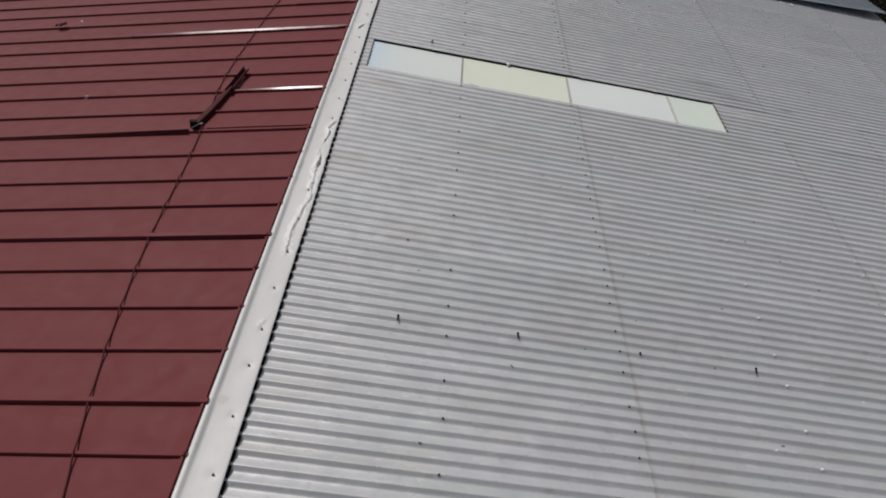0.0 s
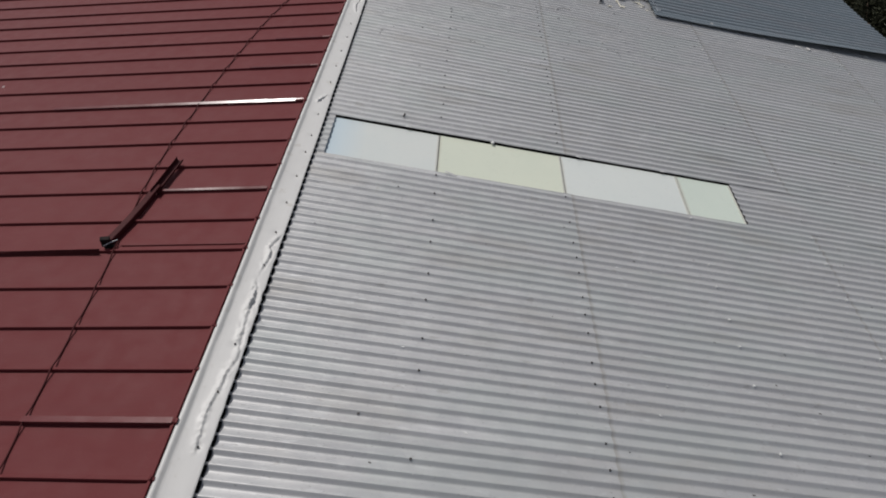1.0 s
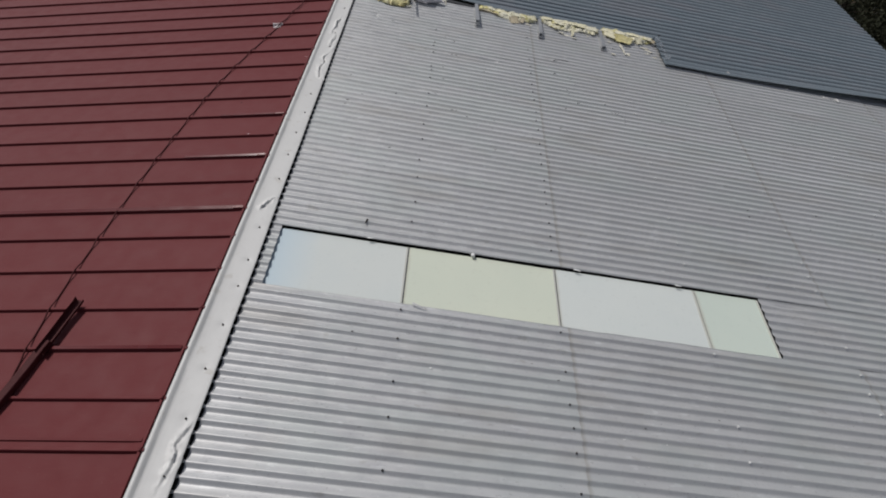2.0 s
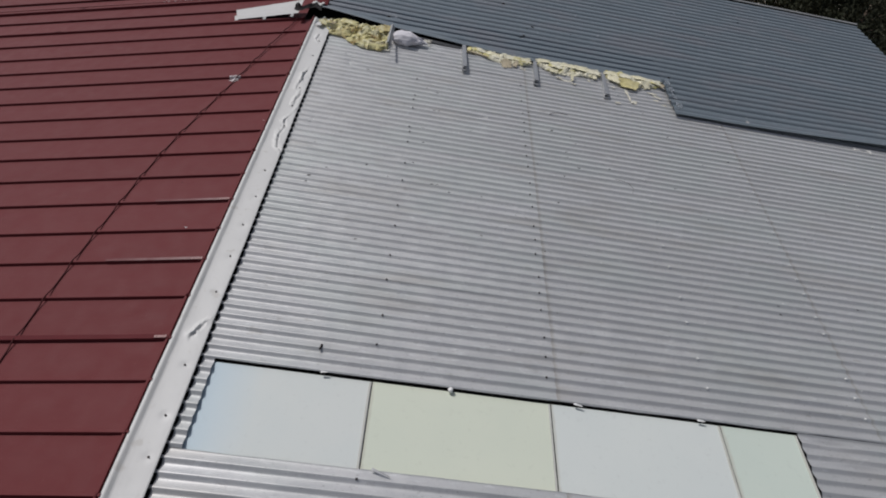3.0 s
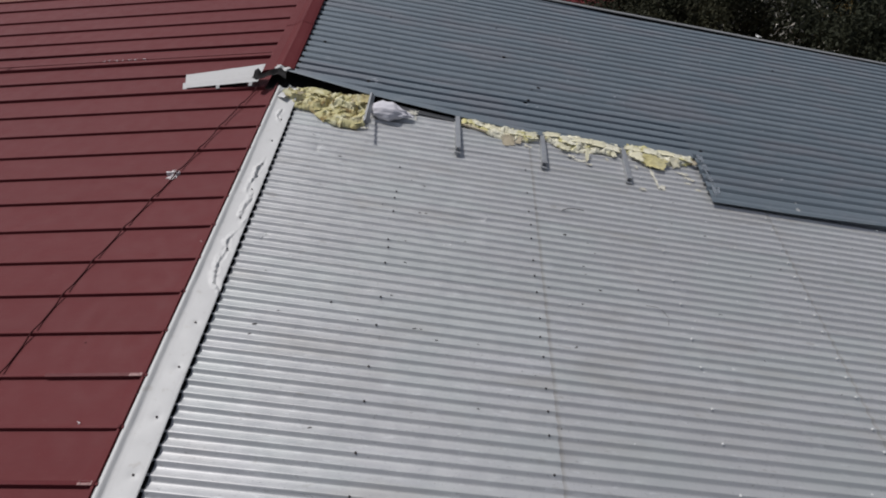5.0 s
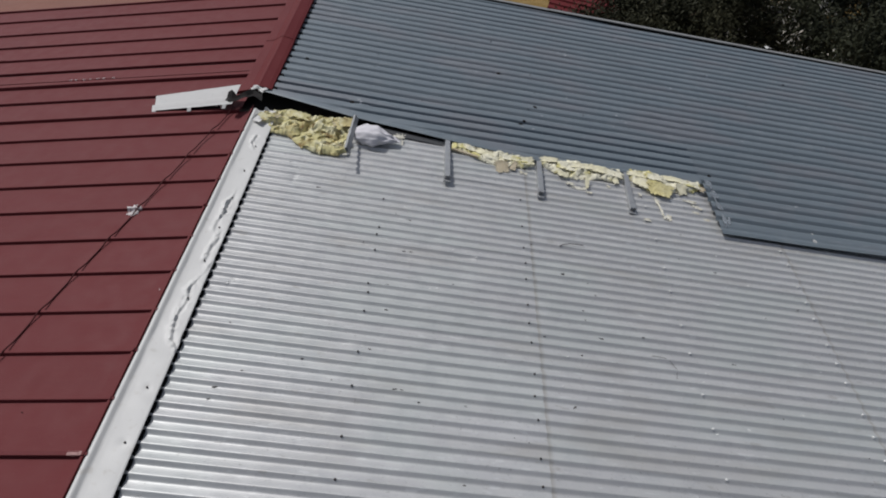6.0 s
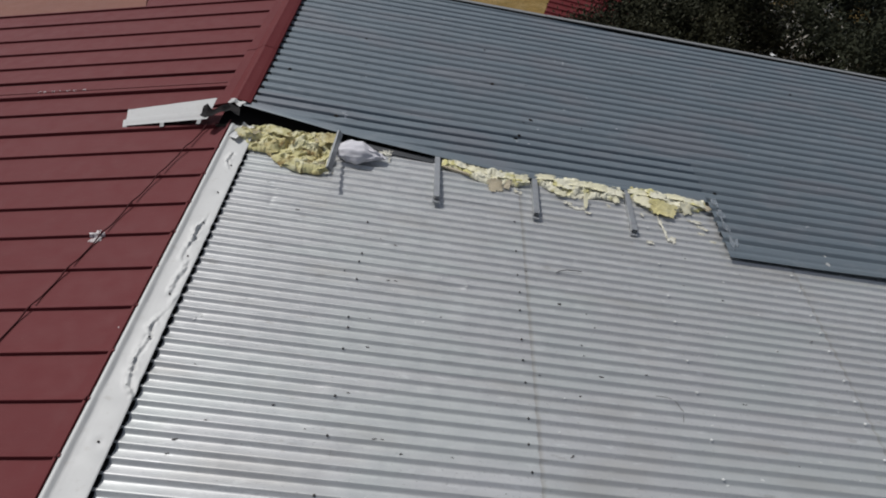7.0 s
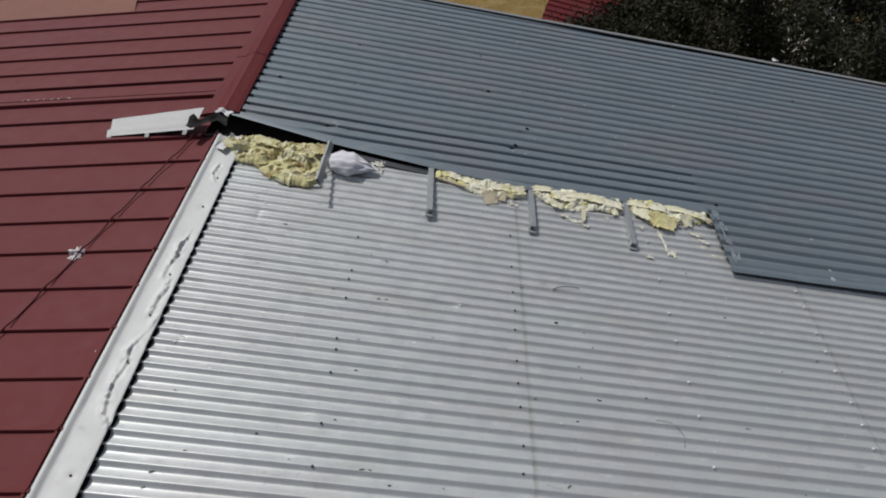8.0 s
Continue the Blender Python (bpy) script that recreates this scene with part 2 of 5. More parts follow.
LEAVES = [leaf_material("olive_green_leaves", (0.050, 0.050, 0.031), (0.025, 0.026, 0.017)),
          leaf_material("dark_green_leaves", (0.039, 0.042, 0.027), (0.022, 0.024, 0.016))]


# ---- mesh helpers ----
def thing(name, label, category, m=None, group="", kind=""):
    ob = new(name)
    ob.empty_display_size = 0.1
    ob.matrix_basis = ROOF @ (m or Matrix())
    return tagged(ob, label, category, group, kind)


def mesh_of(name, verts, faces, mat, smooth=False):
    me = bpy.data.meshes.new(name)
    me.from_pydata([tuple(map(float, v)) for v in verts], [], [tuple(map(int, f)) for f in faces])
    me.materials.append(mat)
    if smooth:
        me.polygons.foreach_set("use_smooth", [True] * len(me.polygons))
    me.update()
    return me


def part(name, data, mat, parent, label="", at=None, smooth=False):
    """One mesh part under a thing: data is a bmesh, a mesh or (verts, faces)."""
    if isinstance(data, bmesh.types.BMesh):
        me = bpy.data.meshes.new(name)
        bmesh.ops.recalc_face_normals(data, faces=data.faces)
        data.to_mesh(me)
        data.free()
        me.materials.append(mat)
        if smooth:
            me.polygons.foreach_set("use_smooth", [True] * len(me.polygons))
    elif isinstance(data, tuple):
        me = mesh_of(name, *data, mat, smooth)
    else:
        me = data
    ob = new(name, me)
    ob.parent = parent
    if at is not None:
        ob.matrix_basis = at
    return tagged(ob, label)


def onto(name, data, mat, sheet, label, at):
    """A piece fixed to a sheet of the roof, its place given on the roof."""
    return part(name, data, mat, sheet, label, sheet.matrix_basis.inverted() @ at)


def shell(top, nu, nv, thick):
    """A closed thin sheet from a grid of top points, nu by nv."""
    top = np.asarray(top, float).reshape(-1, 3)
    n = len(top)
    low = top - (0, 0, thick)
    f = []
    for i in range(nu - 1):
        for j in range(nv - 1):
            a, b, c, d = i * nv + j, (i + 1) * nv + j, (i + 1) * nv + j + 1, i * nv + j + 1
            f.append((a, b, c, d))
            f.append((n + d, n + c, n + b, n + a))
    ring = [i * nv for i in range(nu)] + [(nu - 1) * nv + j for j in range(1, nv)]
    ring += [i * nv + nv - 1 for i in range(nu - 2, -1, -1)] + [j for j in range(nv - 2, 0, -1)]
    m, k = 2 * n, len(ring)
    for i in range(k):
        a, b = m + i, m + (i + 1) % k
        f.append((b, a, a + k, b + k))
    return np.vstack([top, low, top[ring], low[ring]]), f


def box(bm, x0, x1, y0, y1, z0, z1, bevel=0.0):
    r = bmesh.ops.create_cube(bm, size=1)
    for v in r["verts"]:
        v.co = Vector((x0 + (x1 - x0) * (v.co.x + 0.5), y0 + (y1 - y0) * (v.co.y + 0.5), z0 + (z1 - z0) * (v.co.z + 0.5)))
    if bevel:
        edges = list({e for v in r["verts"] for e in v.link_edges})
        bmesh.ops.bevel(bm, geom=edges, offset=bevel, segments=2, affect="EDGES")
    return bm


def tube(points, radii, sides=8):
    """A tube through the points, closed at both ends."""
    pts = [Vector(p) for p in points]
    if not hasattr(radii, "__len__"):
        radii = [radii] * len(pts)
    verts, faces = [], []
    for i, p in enumerate(pts):
        d = (pts[min(i + 1, len(pts) - 1)] - pts[max(i - 1, 0)]).normalized()
        side = d.cross(Vector((0.13, 0.21, 0.97)))
        side.normalize()
        up = side.cross(d)
        for k in range(sides):
            a = 2 * math.pi * k / sides
            verts.append(p + float(radii[i]) * (math.cos(a) * side + math.sin(a) * up))
    for i in range(len(pts) - 1):
        for k in range(sides):
            a, b = i * sides + k, i * sides + (k + 1) % sides
            faces.append((a, b, b + sides, a + sides))
    faces.append(tuple(range(sides - 1, -1, -1)))
    faces.append(tuple((len(pts) - 1) * sides + k for k in range(sides)))
    return verts, faces


def bend(x, table):
    return float(np.interp(x, [a for a, _ in table], [b for _, b in table]))


def wavy(x, y, z, scale):
    return noise.noise(Vector((x * scale, y * scale, z)))


rng = random.Random(7)

# ---- ground and the building's body ----
bm = bmesh.new()
bmesh.ops.create_grid(bm, x_segments=60, y_segments=60, size=900)
for v in bm.verts:
    v.co.x, v.co.y = v.co.x * abs(v.co.x) / 900, v.co.y * abs(v.co.y) / 900 + 5
    v.co.z = 0.12 * wavy(v.co.x, v.co.y, 0, 0.15) - 0.1
ground = new("ground", bpy.data.meshes.new("ground"))
bm.to_mesh(ground.data)
bm.free()
ground.data.materials.append(GROUND)
tagged(ground, "dry ochre grass and bare earth around the building", "ground", kind="structure")

EAVE, RED_EAVE, GABLE_FAR, GABLE_NEAR = 7.5, -6.0, 7.44, -8.1
SLOPE = 0.25


def red_z(x):
    return 0.03 + SLOPE * (x + 0.2)


def to_world(x, y, z):
    return ROOF @ Vector((x, y, z))


def wall(name, a, b, tops):
    """An upright wall from a to b (ground points), 0.2 thick, with its top heights given along it."""
    a, b = Vector(a), Vector(b)
    d = (b - a).normalized()
    nrm = Vector((-d.y, d.x, 0)) * 0.2
    verts, faces = [], []
    for s, h in tops:
        p = a + (b - a) * s
        for q, z in ((p, -0.3), (p, h), (p + nrm, h), (p + nrm, -0.3)):
            verts.append((q.x, q.y, z))
    for i in range(len(tops) - 1):
        for k in range(4):
            faces.append((4 * i + k, 4 * i + (k + 1) % 4, 4 * i + 4 + (k + 1) % 4, 4 * i + 4 + k))
    faces += [(3, 2, 1, 0), tuple(4 * (len(tops) - 1) + k for k in range(4))]
    ob = new(name, mesh_of(name, verts, faces, RENDERED))
    return tagged(ob, "plain cream rendered wall under the roof", "wall", kind="structure")


east, west = to_world(EAVE - 0.3, 0, -0.16), to_world(RED_EAVE + 0.3, 0, red_z(RED_EAVE + 0.3) - 0.16)
peak = (0 - west.x) / (east.x - west.x)
wall("wall_east", (east.x, GABLE_NEAR + 0.3, 0), (east.x, GABLE_FAR - 0.3, 0), [(0, east.z), (1, east.z)])
wall("wall_west", (west.x, GABLE_FAR - 0.3, 0), (west.x, GABLE_NEAR + 0.3, 0), [(0, west.z), (1, west.z)])
wall("wall_north", (east.x, GABLE_FAR - 0.3, 0), (west.x, GABLE_FAR - 0.3, 0), [(0, east.z), (1 - peak, RIDGE - 0.16), (1, west.z)])
wall("wall_south", (west.x, GABLE_NEAR + 0.3, 0), (east.x, GABLE_NEAR + 0.3, 0), [(0, west.z), (peak, RIDGE - 0.16), (1, east.z)])

deck_v, deck_f = shell([[(x, y, -0.12 if x > -0.1 else red_z(x) - 0.13) for y in (GABLE_NEAR + 0.1, 4.2, GABLE_FAR - 0.1)] for x in (RED_EAVE + 0.1, -0.2, 0.0, EAVE - 0.1)], 4, 3, 0.02)
deck = thing("roof_lining", "dark lining boards under the metal roofing", "roof lining", kind="structure")
part("lining", (deck_v, deck_f), DECK, deck)

# ---- galvanised corrugated slope ----
P = 0.0762
AMP = 0.0095
VALLEY = 0.07
DENTS = [(1.62, 2.985, 0.11, 0.024, -0.008), (1.52, 3.03, 0.03, 0.02, 0.004), (1.70, 2.985, 0.025, 0.02, 0.005), (0.30, 3.55, 0.02, 0.06, -0.004), (0.14, 2.49, 0.025, 0.03, -0.004), (1.41, 2.18, 0.05, 0.012, -0.004), (3.66, 0.41, 0.2, 0.022, 0.008), (3.80, 0.27, 0.28, 0.022, 0.007), (3.96, 0.19, 0.22, 0.020, 0.007), (3.85, -0.035, 0.15, 0.020, -0.012), (3.97, -0.15, 0.17, 0.020, 0.009), (4.55, 0.16, 0.08, 0.020, -0.009),
         (0.95, 2.12, 0.06, 0.03, 0.004), (2.43, 3.27, 0.08, 0.02, 0.004)]


def dent(x, y):
    return sum(h * math.exp(-((x - a) / w) ** 2 - ((y - b) / d) ** 2) for a, b, w, d, h in DENTS)


# one wave from crest to crest, towards -y: a steep near side, a broad valley, a gentle far side
KNOTS = [0.0, 0.03, 0.07, 0.12, 0.17, 0.22, 0.28, 0.34, 0.40, 0.48, 0.58, 0.69, 0.80, 0.90, 0.96]


def wave(u):
    near, far = max(0.0, 1 - u / 0.34), max(0.0, (u - 0.38) / 0.62)
    crown = 1 - 0.10 * math.exp(-min(u, 1 - u) / 0.03)
    return AMP - 0.0157 * (1 - max(near ** 1.25, far ** 1.35) * crown) + 0.0017


GALV_SHEETS = []


def galv_sheet(x0, x1, y0, y1, parent, tip=0.003, origin=0.0):
    """One corrugated sheet, laid so that its lower end rides on the next."""
    xs = list(np.linspace(x0, x1, max(2, int((x1 - x0) / 0.14) + 1)))
    xs = sorted(set(xs) | {a + w * q for a, b, w, d, h in DENTS if y0 - 0.05 < b < y1 + 0.05 for q in (-1.5, -1, -0.6, -0.25, 0, 0.25, 0.6, 1, 1.5) if x0 + 0.01 < a + w * q < x1 - 0.01})
    nu = len(xs)
    ys = [y0] + sorted(VALLEY + P * (k + 0.5 - u) for k in range(-120, 70) for u in KNOTS if y0 + 0.001 < VALLEY + P * (k + 0.5 - u) < y1 - 0.001) + [y1]
    nv = len(ys)
    top = []
    seed = rng.random() * 50
    for x in xs:
        for y in ys:
            z = wave((0.5 - (y - VALLEY) / P) % 1.0) + tip * (x - x0) / (x1 - x0)
            z += 0.0022 * wavy(x, y, seed, 1.7) + 0.0008 * wavy(x, y, seed + 9, 9) + dent(x, y)
            torn = 0.007 * (y == ys[0] and y0 == UPPER) * wavy(x, 0, 31, 4) - 0.008 * (y == ys[-1] and y1 == LOWER) * wavy(x, 0, 33, 5)
            top.append((x - x0 + origin, y - y0 + torn, z))
    v, f = shell(top, nu, nv, 0.0012)
    ob = part("roofing_sheet", (v, f), GALV, parent, at=Matrix.Translation((x0 - origin, y0, 0)), smooth=True)
    GALV_SHEETS.append((x0, x1, y0, y1, ob))
    return ob


galv = thing("corrugated_roof", "galvanised corrugated steel roof slope with dirty end laps", "roof", kind="structure")
LAPS = [-0.11, 2.105, 4.235, 6.3, EAVE]
UPPER, LOWER = 0.022, -0.522
WIDE = 10 * P
for a, b in zip(LAPS[:-1], LAPS[1:]):
    x0, x1 = (a if a < 0 else a - 0.1), b
    for k in range(6):
        galv_sheet(x0, x1, UPPER + k * WIDE, min(UPPER + (k + 1) * WIDE, 4.33), galv)
    for k in range(10):
        galv_sheet(x0, x1, LOWER - (k + 1) * WIDE, LOWER - k * WIDE, galv)
galv_sheet(-0.11, 0.078, LOWER + 0.002, UPPER - 0.002, galv, 0)
galv_sheet(3.66, 5.3, LOWER + 0.002, UPPER - 0.002, galv, origin=1.0)
galv_sheet(5.2, EAVE, LOWER + 0.002, UPPER - 0.002, galv)


def screw_mesh(name, mat, r=0.009, h=0.008, head=0.6):
    bm = bmesh.new()
    bmesh.ops.create_cone(bm, segments=10, cap_ends=True, radius1=r, radius2=r * 0.9, depth=0.003, matrix=Matrix.Translation((0, 0, 0.0015)))
    bmesh.ops.create_cone(bm, segments=6, cap_ends=True, radius1=r * head, radius2=r * head * 0.8, depth=h, matrix=Matrix.Translation((0, 0, 0.003 + h / 2)))
    me = bpy.data.meshes.new(name)
    bm.to_mesh(me)
    bm.free()
    me.materials.append(mat)
    return me


def dome_mesh(name, mat, r, h):
    """A low rounded screw head."""
    bm = bmesh.new()
    bmesh.ops.create_uvsphere(bm, u_segments=10, v_segments=6, radius=1)
    for v in bm.verts:
        v.co = Vector((v.co.x * r, v.co.y * r, v.co.z * h))
    me = bpy.data.meshes.new(name)
    bm.to_mesh(me)
    bm.free()
    me.materials.append(mat)
    return me


screw_dark, screw_pale = dome_mesh("screw_dark", SCREW_DARK, 0.0076, 0.0042), screw_mesh("screw_pale", SCREW_PALE, 0.0085, 0.005, 0.75)
black_mark = screw_mesh("black_mark", RUST_AND_SHADE, 0.010, 0.004)
screw_small = screw_mesh("screw_small", SCREW_DARK, 0.0065, 0.007)


def crest(y):
    return VALLEY + P * (round((y - VALLEY) / P - 0.36) + 0.45)


def screw_row(x, known, mat_mesh, step):
    ys = sorted({round(crest(y), 4) for y in known})
    y = GABLE_NEAR + 0.2
    while y < 3.9:
        if all(abs(y - k) > 0.3 for k in known) and not (LOWER - 0.05 < y < UPPER + 0.05 and x < 3.66):
            ys.append(crest(y))
        y += P * rng.choice(step)
    for y in ys:
        sheet = [g[4] for g in GALV_SHEETS if g[0] <= x <= g[1] and g[2] - 0.01 <= y <= g[3] + 0.01]
        if sheet:
            onto("screw", mat_mesh, None, sheet[0], "", pose(x + rng.uniform(-0.006, 0.006), y, wave(0.05) + 0.0030 + dent(x, y), 14 + rng.uniform(-5, 5), rng.uniform(-8, 8)))


screw_row(0.985, [3.45, 3.145, 3.069, 2.917, 2.612, 2.536, 2.383, 2.079, 1.85, 1.545, 1.317, 1.012, 0.783, 0.478, 0.25, -0.588, -0.817, -1.122, -1.35, -1.655, -1.884, -2.189, -2.417, -2.951, -3.255, -3.484, -3.789, -4.017, -4.322], screw_dark, (4, 5, 3))
screw_row(2.055, [3.679, 3.374, 3.145, 2.993, 2.841, 2.612, 2.46, 2.307, 2.079, 1.926, 1.774, 1.545, 1.393, 1.24, 1.012, 0.859, 0.707, 0.478, 0.326, 0.174, -0.588, -0.893, -1.122, -1.274, -1.427, -1.655, -1.808, -1.96, -2.189, -2.341, -2.493, -2.722, -2.874, -3.027, -3.255, -3.408, -3.56, -3.789, -3.941, -4.094], screw_dark, (2, 3, 2))
screw_row(3.126, [3.45, 3.145, 2.917, 2.612, 2.383, 2.079, 1.85, 1.545, 1.317, 1.012, 0.783, 0.478, 0.25, -1.122, -1.35, -1.655, -1.884, -2.189, -3.255, -3.484, -3.789, -4.017], screw_pale, (3, 4, 4))
screw_row(4.199, [3.526, 3.374, 3.145, 2.993, 2.841, 2.612, 2.46, 2.307, 2.079, 1.926, 1.774, 1.545, 1.393, 1.24, 1.012, 0.859, 0.478, 0.326, 0.174, -0.36, -0.588, -0.741, -0.893, -1.122, -1.274, -1.808, -2.189, -2.341], screw_pale, (2, 2, 3))
screw_row(5.29, [], screw_pale, (3, 4, 4))
screw_row(6.27, [], screw_pale, (2, 3, 3))

# ---- flat fibreglass panels let into the slope ----
PANEL_X = [0.06, 0.99, 2.07, 3.15, 3.66]
PANEL_LOOK = ["bluish white", "yellowed", "white", "greenish"]
for i in range(4):
    x0, x1 = PANEL_X[i], PANEL_X[i + 1] - 0.0045
    nu, nv = 14, 9
    top = [(x - x0, y, -0.0165 + 0.003 * i * 0.3 + 0.004 * wavy(x, y, 3, 1.3)) for x in np.linspace(x0, x1, nu) for y in np.linspace(-0.56, 0.010, nv)]
    v, f = shell(top, nu, nv, 0.003)
    pn = thing("skylight_panel", f"flat {PANEL_LOOK[i]} fibreglass panel let into the corrugated roof", "skylight panel", Matrix.Translation((x0, 0, 0.0012 * i)), "flat panels in a row")
    fibre = part("sheet", (v, f), PANELS[i], pn, smooth=True)
    lip = bmesh.new()
    box(lip, x1 - x0 - 0.016, x1 - x0 - 0.003, -0.55, 0.006, -0.016, -0.0105 + 0.001 * i, 0.002)
    part("edge_lip", lip, LIP, fibre, "pale raised lip at the panel joint")

bm = bmesh.new()
bmesh.ops.create_icosphere(bm, subdivisions=2, radius=0.017)
for v in bm.verts:
    v.co *= 1 + 0.25 * noise.noise(v.co * 90)
    v.co.z *= 0.8
blob = thing("sealant_blob", "white blob of sealant on the panel edge", "sealant", Matrix.Translation((1.452, 0.008, 0.006)))
part("blob", bm, SCREW_PALE, blob, smooth=True)

for k, (xa, ya, xb, yb, z) in enumerate(((1.05, -0.522, 1.15, -0.556, 0.012), (0.683, 0.015, 0.725, 0.019, 0.010), (2.205, 0.017, 2.26, 0.006, 0.010), (2.99, 0.015, 3.04, 0.009, 0.010))):
    run = Vector((xb - xa, yb - ya, 0))
    sliver = thing("metal_sliver", "thin pale sliver of sheet lying along the panel edge", "metal scrap", Matrix.Translation((xa, ya, z)))
    top = []
    for s in np.linspace(0, 1, 8):
        p = run * s
        w = 0.006 * (1 - s) ** 0.5 + 0.0015
        for q in (-1, 0, 1):
            top.append((p.x - w * q * run.y / run.length, p.y + w * q * run.x / run.length, 0.003 + 0.005 * s * (1 - s) + 0.002 * abs(q)))
    v, f = shell(top, 8, 3, 0.0012)
    part("strip", (v, f), GALV if k == 0 else SCREW_PALE, sliver)

# ---- white ridge flashing ----
PROFILE = [(-0.194, red_z(-0.194) + 0.004), (-0.193, 0.034), (-0.187, 0.045), (-0.176, 0.049), (-0.164, 0.045), (-0.155, 0.035), (-0.145, 0.032), (-0.12, 0.0305),
           (-0.09, 0.030), (-0.06, 0.030), (-0.035, 0.030), (-0.015, 0.0295), (-0.002, 0.029), (0.001, 0.027)]
# creases: the line that each one follows along the flashing as (x, y), and its height
CREASES = [([(-0.06, -3.04), (-0.08, -2.83), (-0.06, -2.75), (-0.045, -2.6), (-0.027, -2.5), (-0.04, -2.36), (-0.052, -2.2), (-0.047, -2.04), (-0.073, -1.93), (-0.05, -1.81), (-0.038, -1.70), (-0.06, -1.65), (-0.02, -1.54)], 0.85),
           ([(-0.082, 2.88), (-0.089, 2.95), (-0.068, 3.04), (-0.079, 3.14), (-0.054, 3.22), (-0.055, 3.30)], 0.9), ([(-0.061, 2.61), (-0.053, 2.72), (-0.034, 2.80), (-0.042, 2.85)], 0.8),
           ([(-0.004, 1.935), (-0.045, 1.99), (-0.07, 2.08), (-0.077, 2.14), (-0.07, 2.22), (-0.055, 2.31), (-0.075, 2.36), (-0.048, 2.46), (-0.026, 2.52), (-0.012, 2.59)], 0.9),
           ([(-0.06, 3.78), (-0.095, 3.86), (-0.08, 3.96)], 0.5), ([(-0.099, 0.128), (-0.080, 0.159), (-0.070, 0.202), (-0.048, 0.239), (-0.015, 0.267)], 1.2), ([(-0.07, -3.62), (-0.02, -3.5)], 0.35)]


# rows of flashing screws: each length was fixed on its own
FIXINGS = [-4.456 - 0.296 * i for i in range(12, 0, -1)] + [-4.456, -4.162, -3.869, -3.633] + [-3.33 + 0.3037 * i for i in range(10)] + [-0.371, -0.063] + [0.474 + 0.304 * i for i in range(12)]


def flashing_z(x, z, y):
    if x < -0.15:
        return x + 0.003 * wavy(0, y, 4, 1.1), z + 0.002 * wavy(0, y, 2, 3)
    edge = max(0.0, (x + 0.10) / 0.10)
    push = 0.0
    for line, w in CREASES:
        ya, yb = line[0][1], line[-1][1]
        if ya - 0.03 < y < yb + 0.03:
            soft = min(1.0, (y - ya + 0.03) * 18, (yb + 0.03 - y) * 18)
            path = float(np.interp(y, [p[1] for p in line], [p[0] for p in line])) + 0.006 * wavy(0, y, w * 77, 14) + 0.004 * wavy(0, y, 3, 40)
            u = x - path
            soft *= min(1.5, max(0.1, 0.7 + 1.6 * wavy(0, y, 21, 5)))
            broad = 0.003 + 0.010 * max(0.0, wavy(0, y, 8, 7)) + 0.005 * max(0.0, wavy(0, y, 18, 25))
            z += soft * w * (0.012 * math.exp(-((u / (0.022 if u < 0 else broad)) ** 2)) - 0.005 * math.exp(-(((u - 0.008 - broad) / 0.008) ** 2)) + 0.014 * math.exp(-((u / 0.026) ** 2)) * wavy(x, y, 5, 22) + 0.015 * math.exp(-((u / 0.018) ** 2)) * wavy(x, y, 15, 55))
            push += soft * w * 0.010 * wavy(0, y, 3, 13)
    near = min(abs(y - q) for q in FIXINGS)
    z -= 0.0035 * math.exp(-(near ** 2 + (x + 0.056) ** 2) / 0.0006)
    z += 0.003 * edge * wavy(0, y, 9, 2.5) + 0.0018 * wavy(x, y, 1, 8)
    return x + edge * (0.004 * wavy(0, y, 6, 1.4) + push), max(z, 0.0145)


flash = thing("ridge_flashing", "white painted steel ridge flashing, creased and dented, with screws", "flashing", kind="structure")
pieces = [(GABLE_NEAR, -5.2), (-5.25, 4.30)]
dense = []
for (x0, z0), (x1, z1) in zip(PROFILE[:-1], PROFILE[1:]):
    k = max(1, int(abs(x1 - x0) / 0.005))
    dense += [(x0 + (x1 - x0) * s / k, z0 + (z1 - z0) * s / k) for s in range(k)]
dense.append(PROFILE[-1])
for lift, (y0, y1) in enumerate(pieces):
    nu = int((y1 - y0) / 0.008)
    top = []
    for i in range(nu):
        y = y0 + (y1 - y0) * i / (nu - 1)
        for x, z in dense:
            xx, zz = flashing_z(x, z, y)
            top.append((xx, y - y0, zz + 0.0015 * lift))
    v, f = shell(top, nu, len(dense), 0.0012)
    length = part("flashing_length", (v, [q[::-1] for q in f]), WHITE, flash, at=Matrix.Translation((0, y0, 0)), smooth=True)
    for y in FIXINGS:
        if y0 + (0.0 if lift else 0.02) < y < (y1 if lift else -5.26):
            onto("screw", screw_small, None, length, "", pose(-0.056 + rng.uniform(-0.006, 0.006), y, 0.0275 + 0.002 * lift, rng.uniform(-15, 15), rng.uniform(-15, 15)))
# added black strip: paints the shade in the valleys under the flashing edge
gap_v, gap_f = shell([[(x, yy, min(0.0, x) * 0.1 + 0.0072) for yy in (GABLE_NEAR, 4.28)] for x in (-0.05, 0.012)], 2, 2, 0.022)
part("foam_closure", (gap_v, gap_f), GAP_SHADE, flash, "black strip standing in for the shaded gaps under the flashing")
trim_v, trim_f = shell([[(x, yy, red_z(x) + z) for yy in (GABLE_NEAR, -2.0, 4.34)] for x, z in ((-0.214, 0.006), (-0.212, 0.020), (-0.200, 0.021), (-0.197, 0.019))], 4, 3, 0.004)
part("edge_trim", (trim_v, trim_f), RED, flash, "dark red folded trim along the flashing")
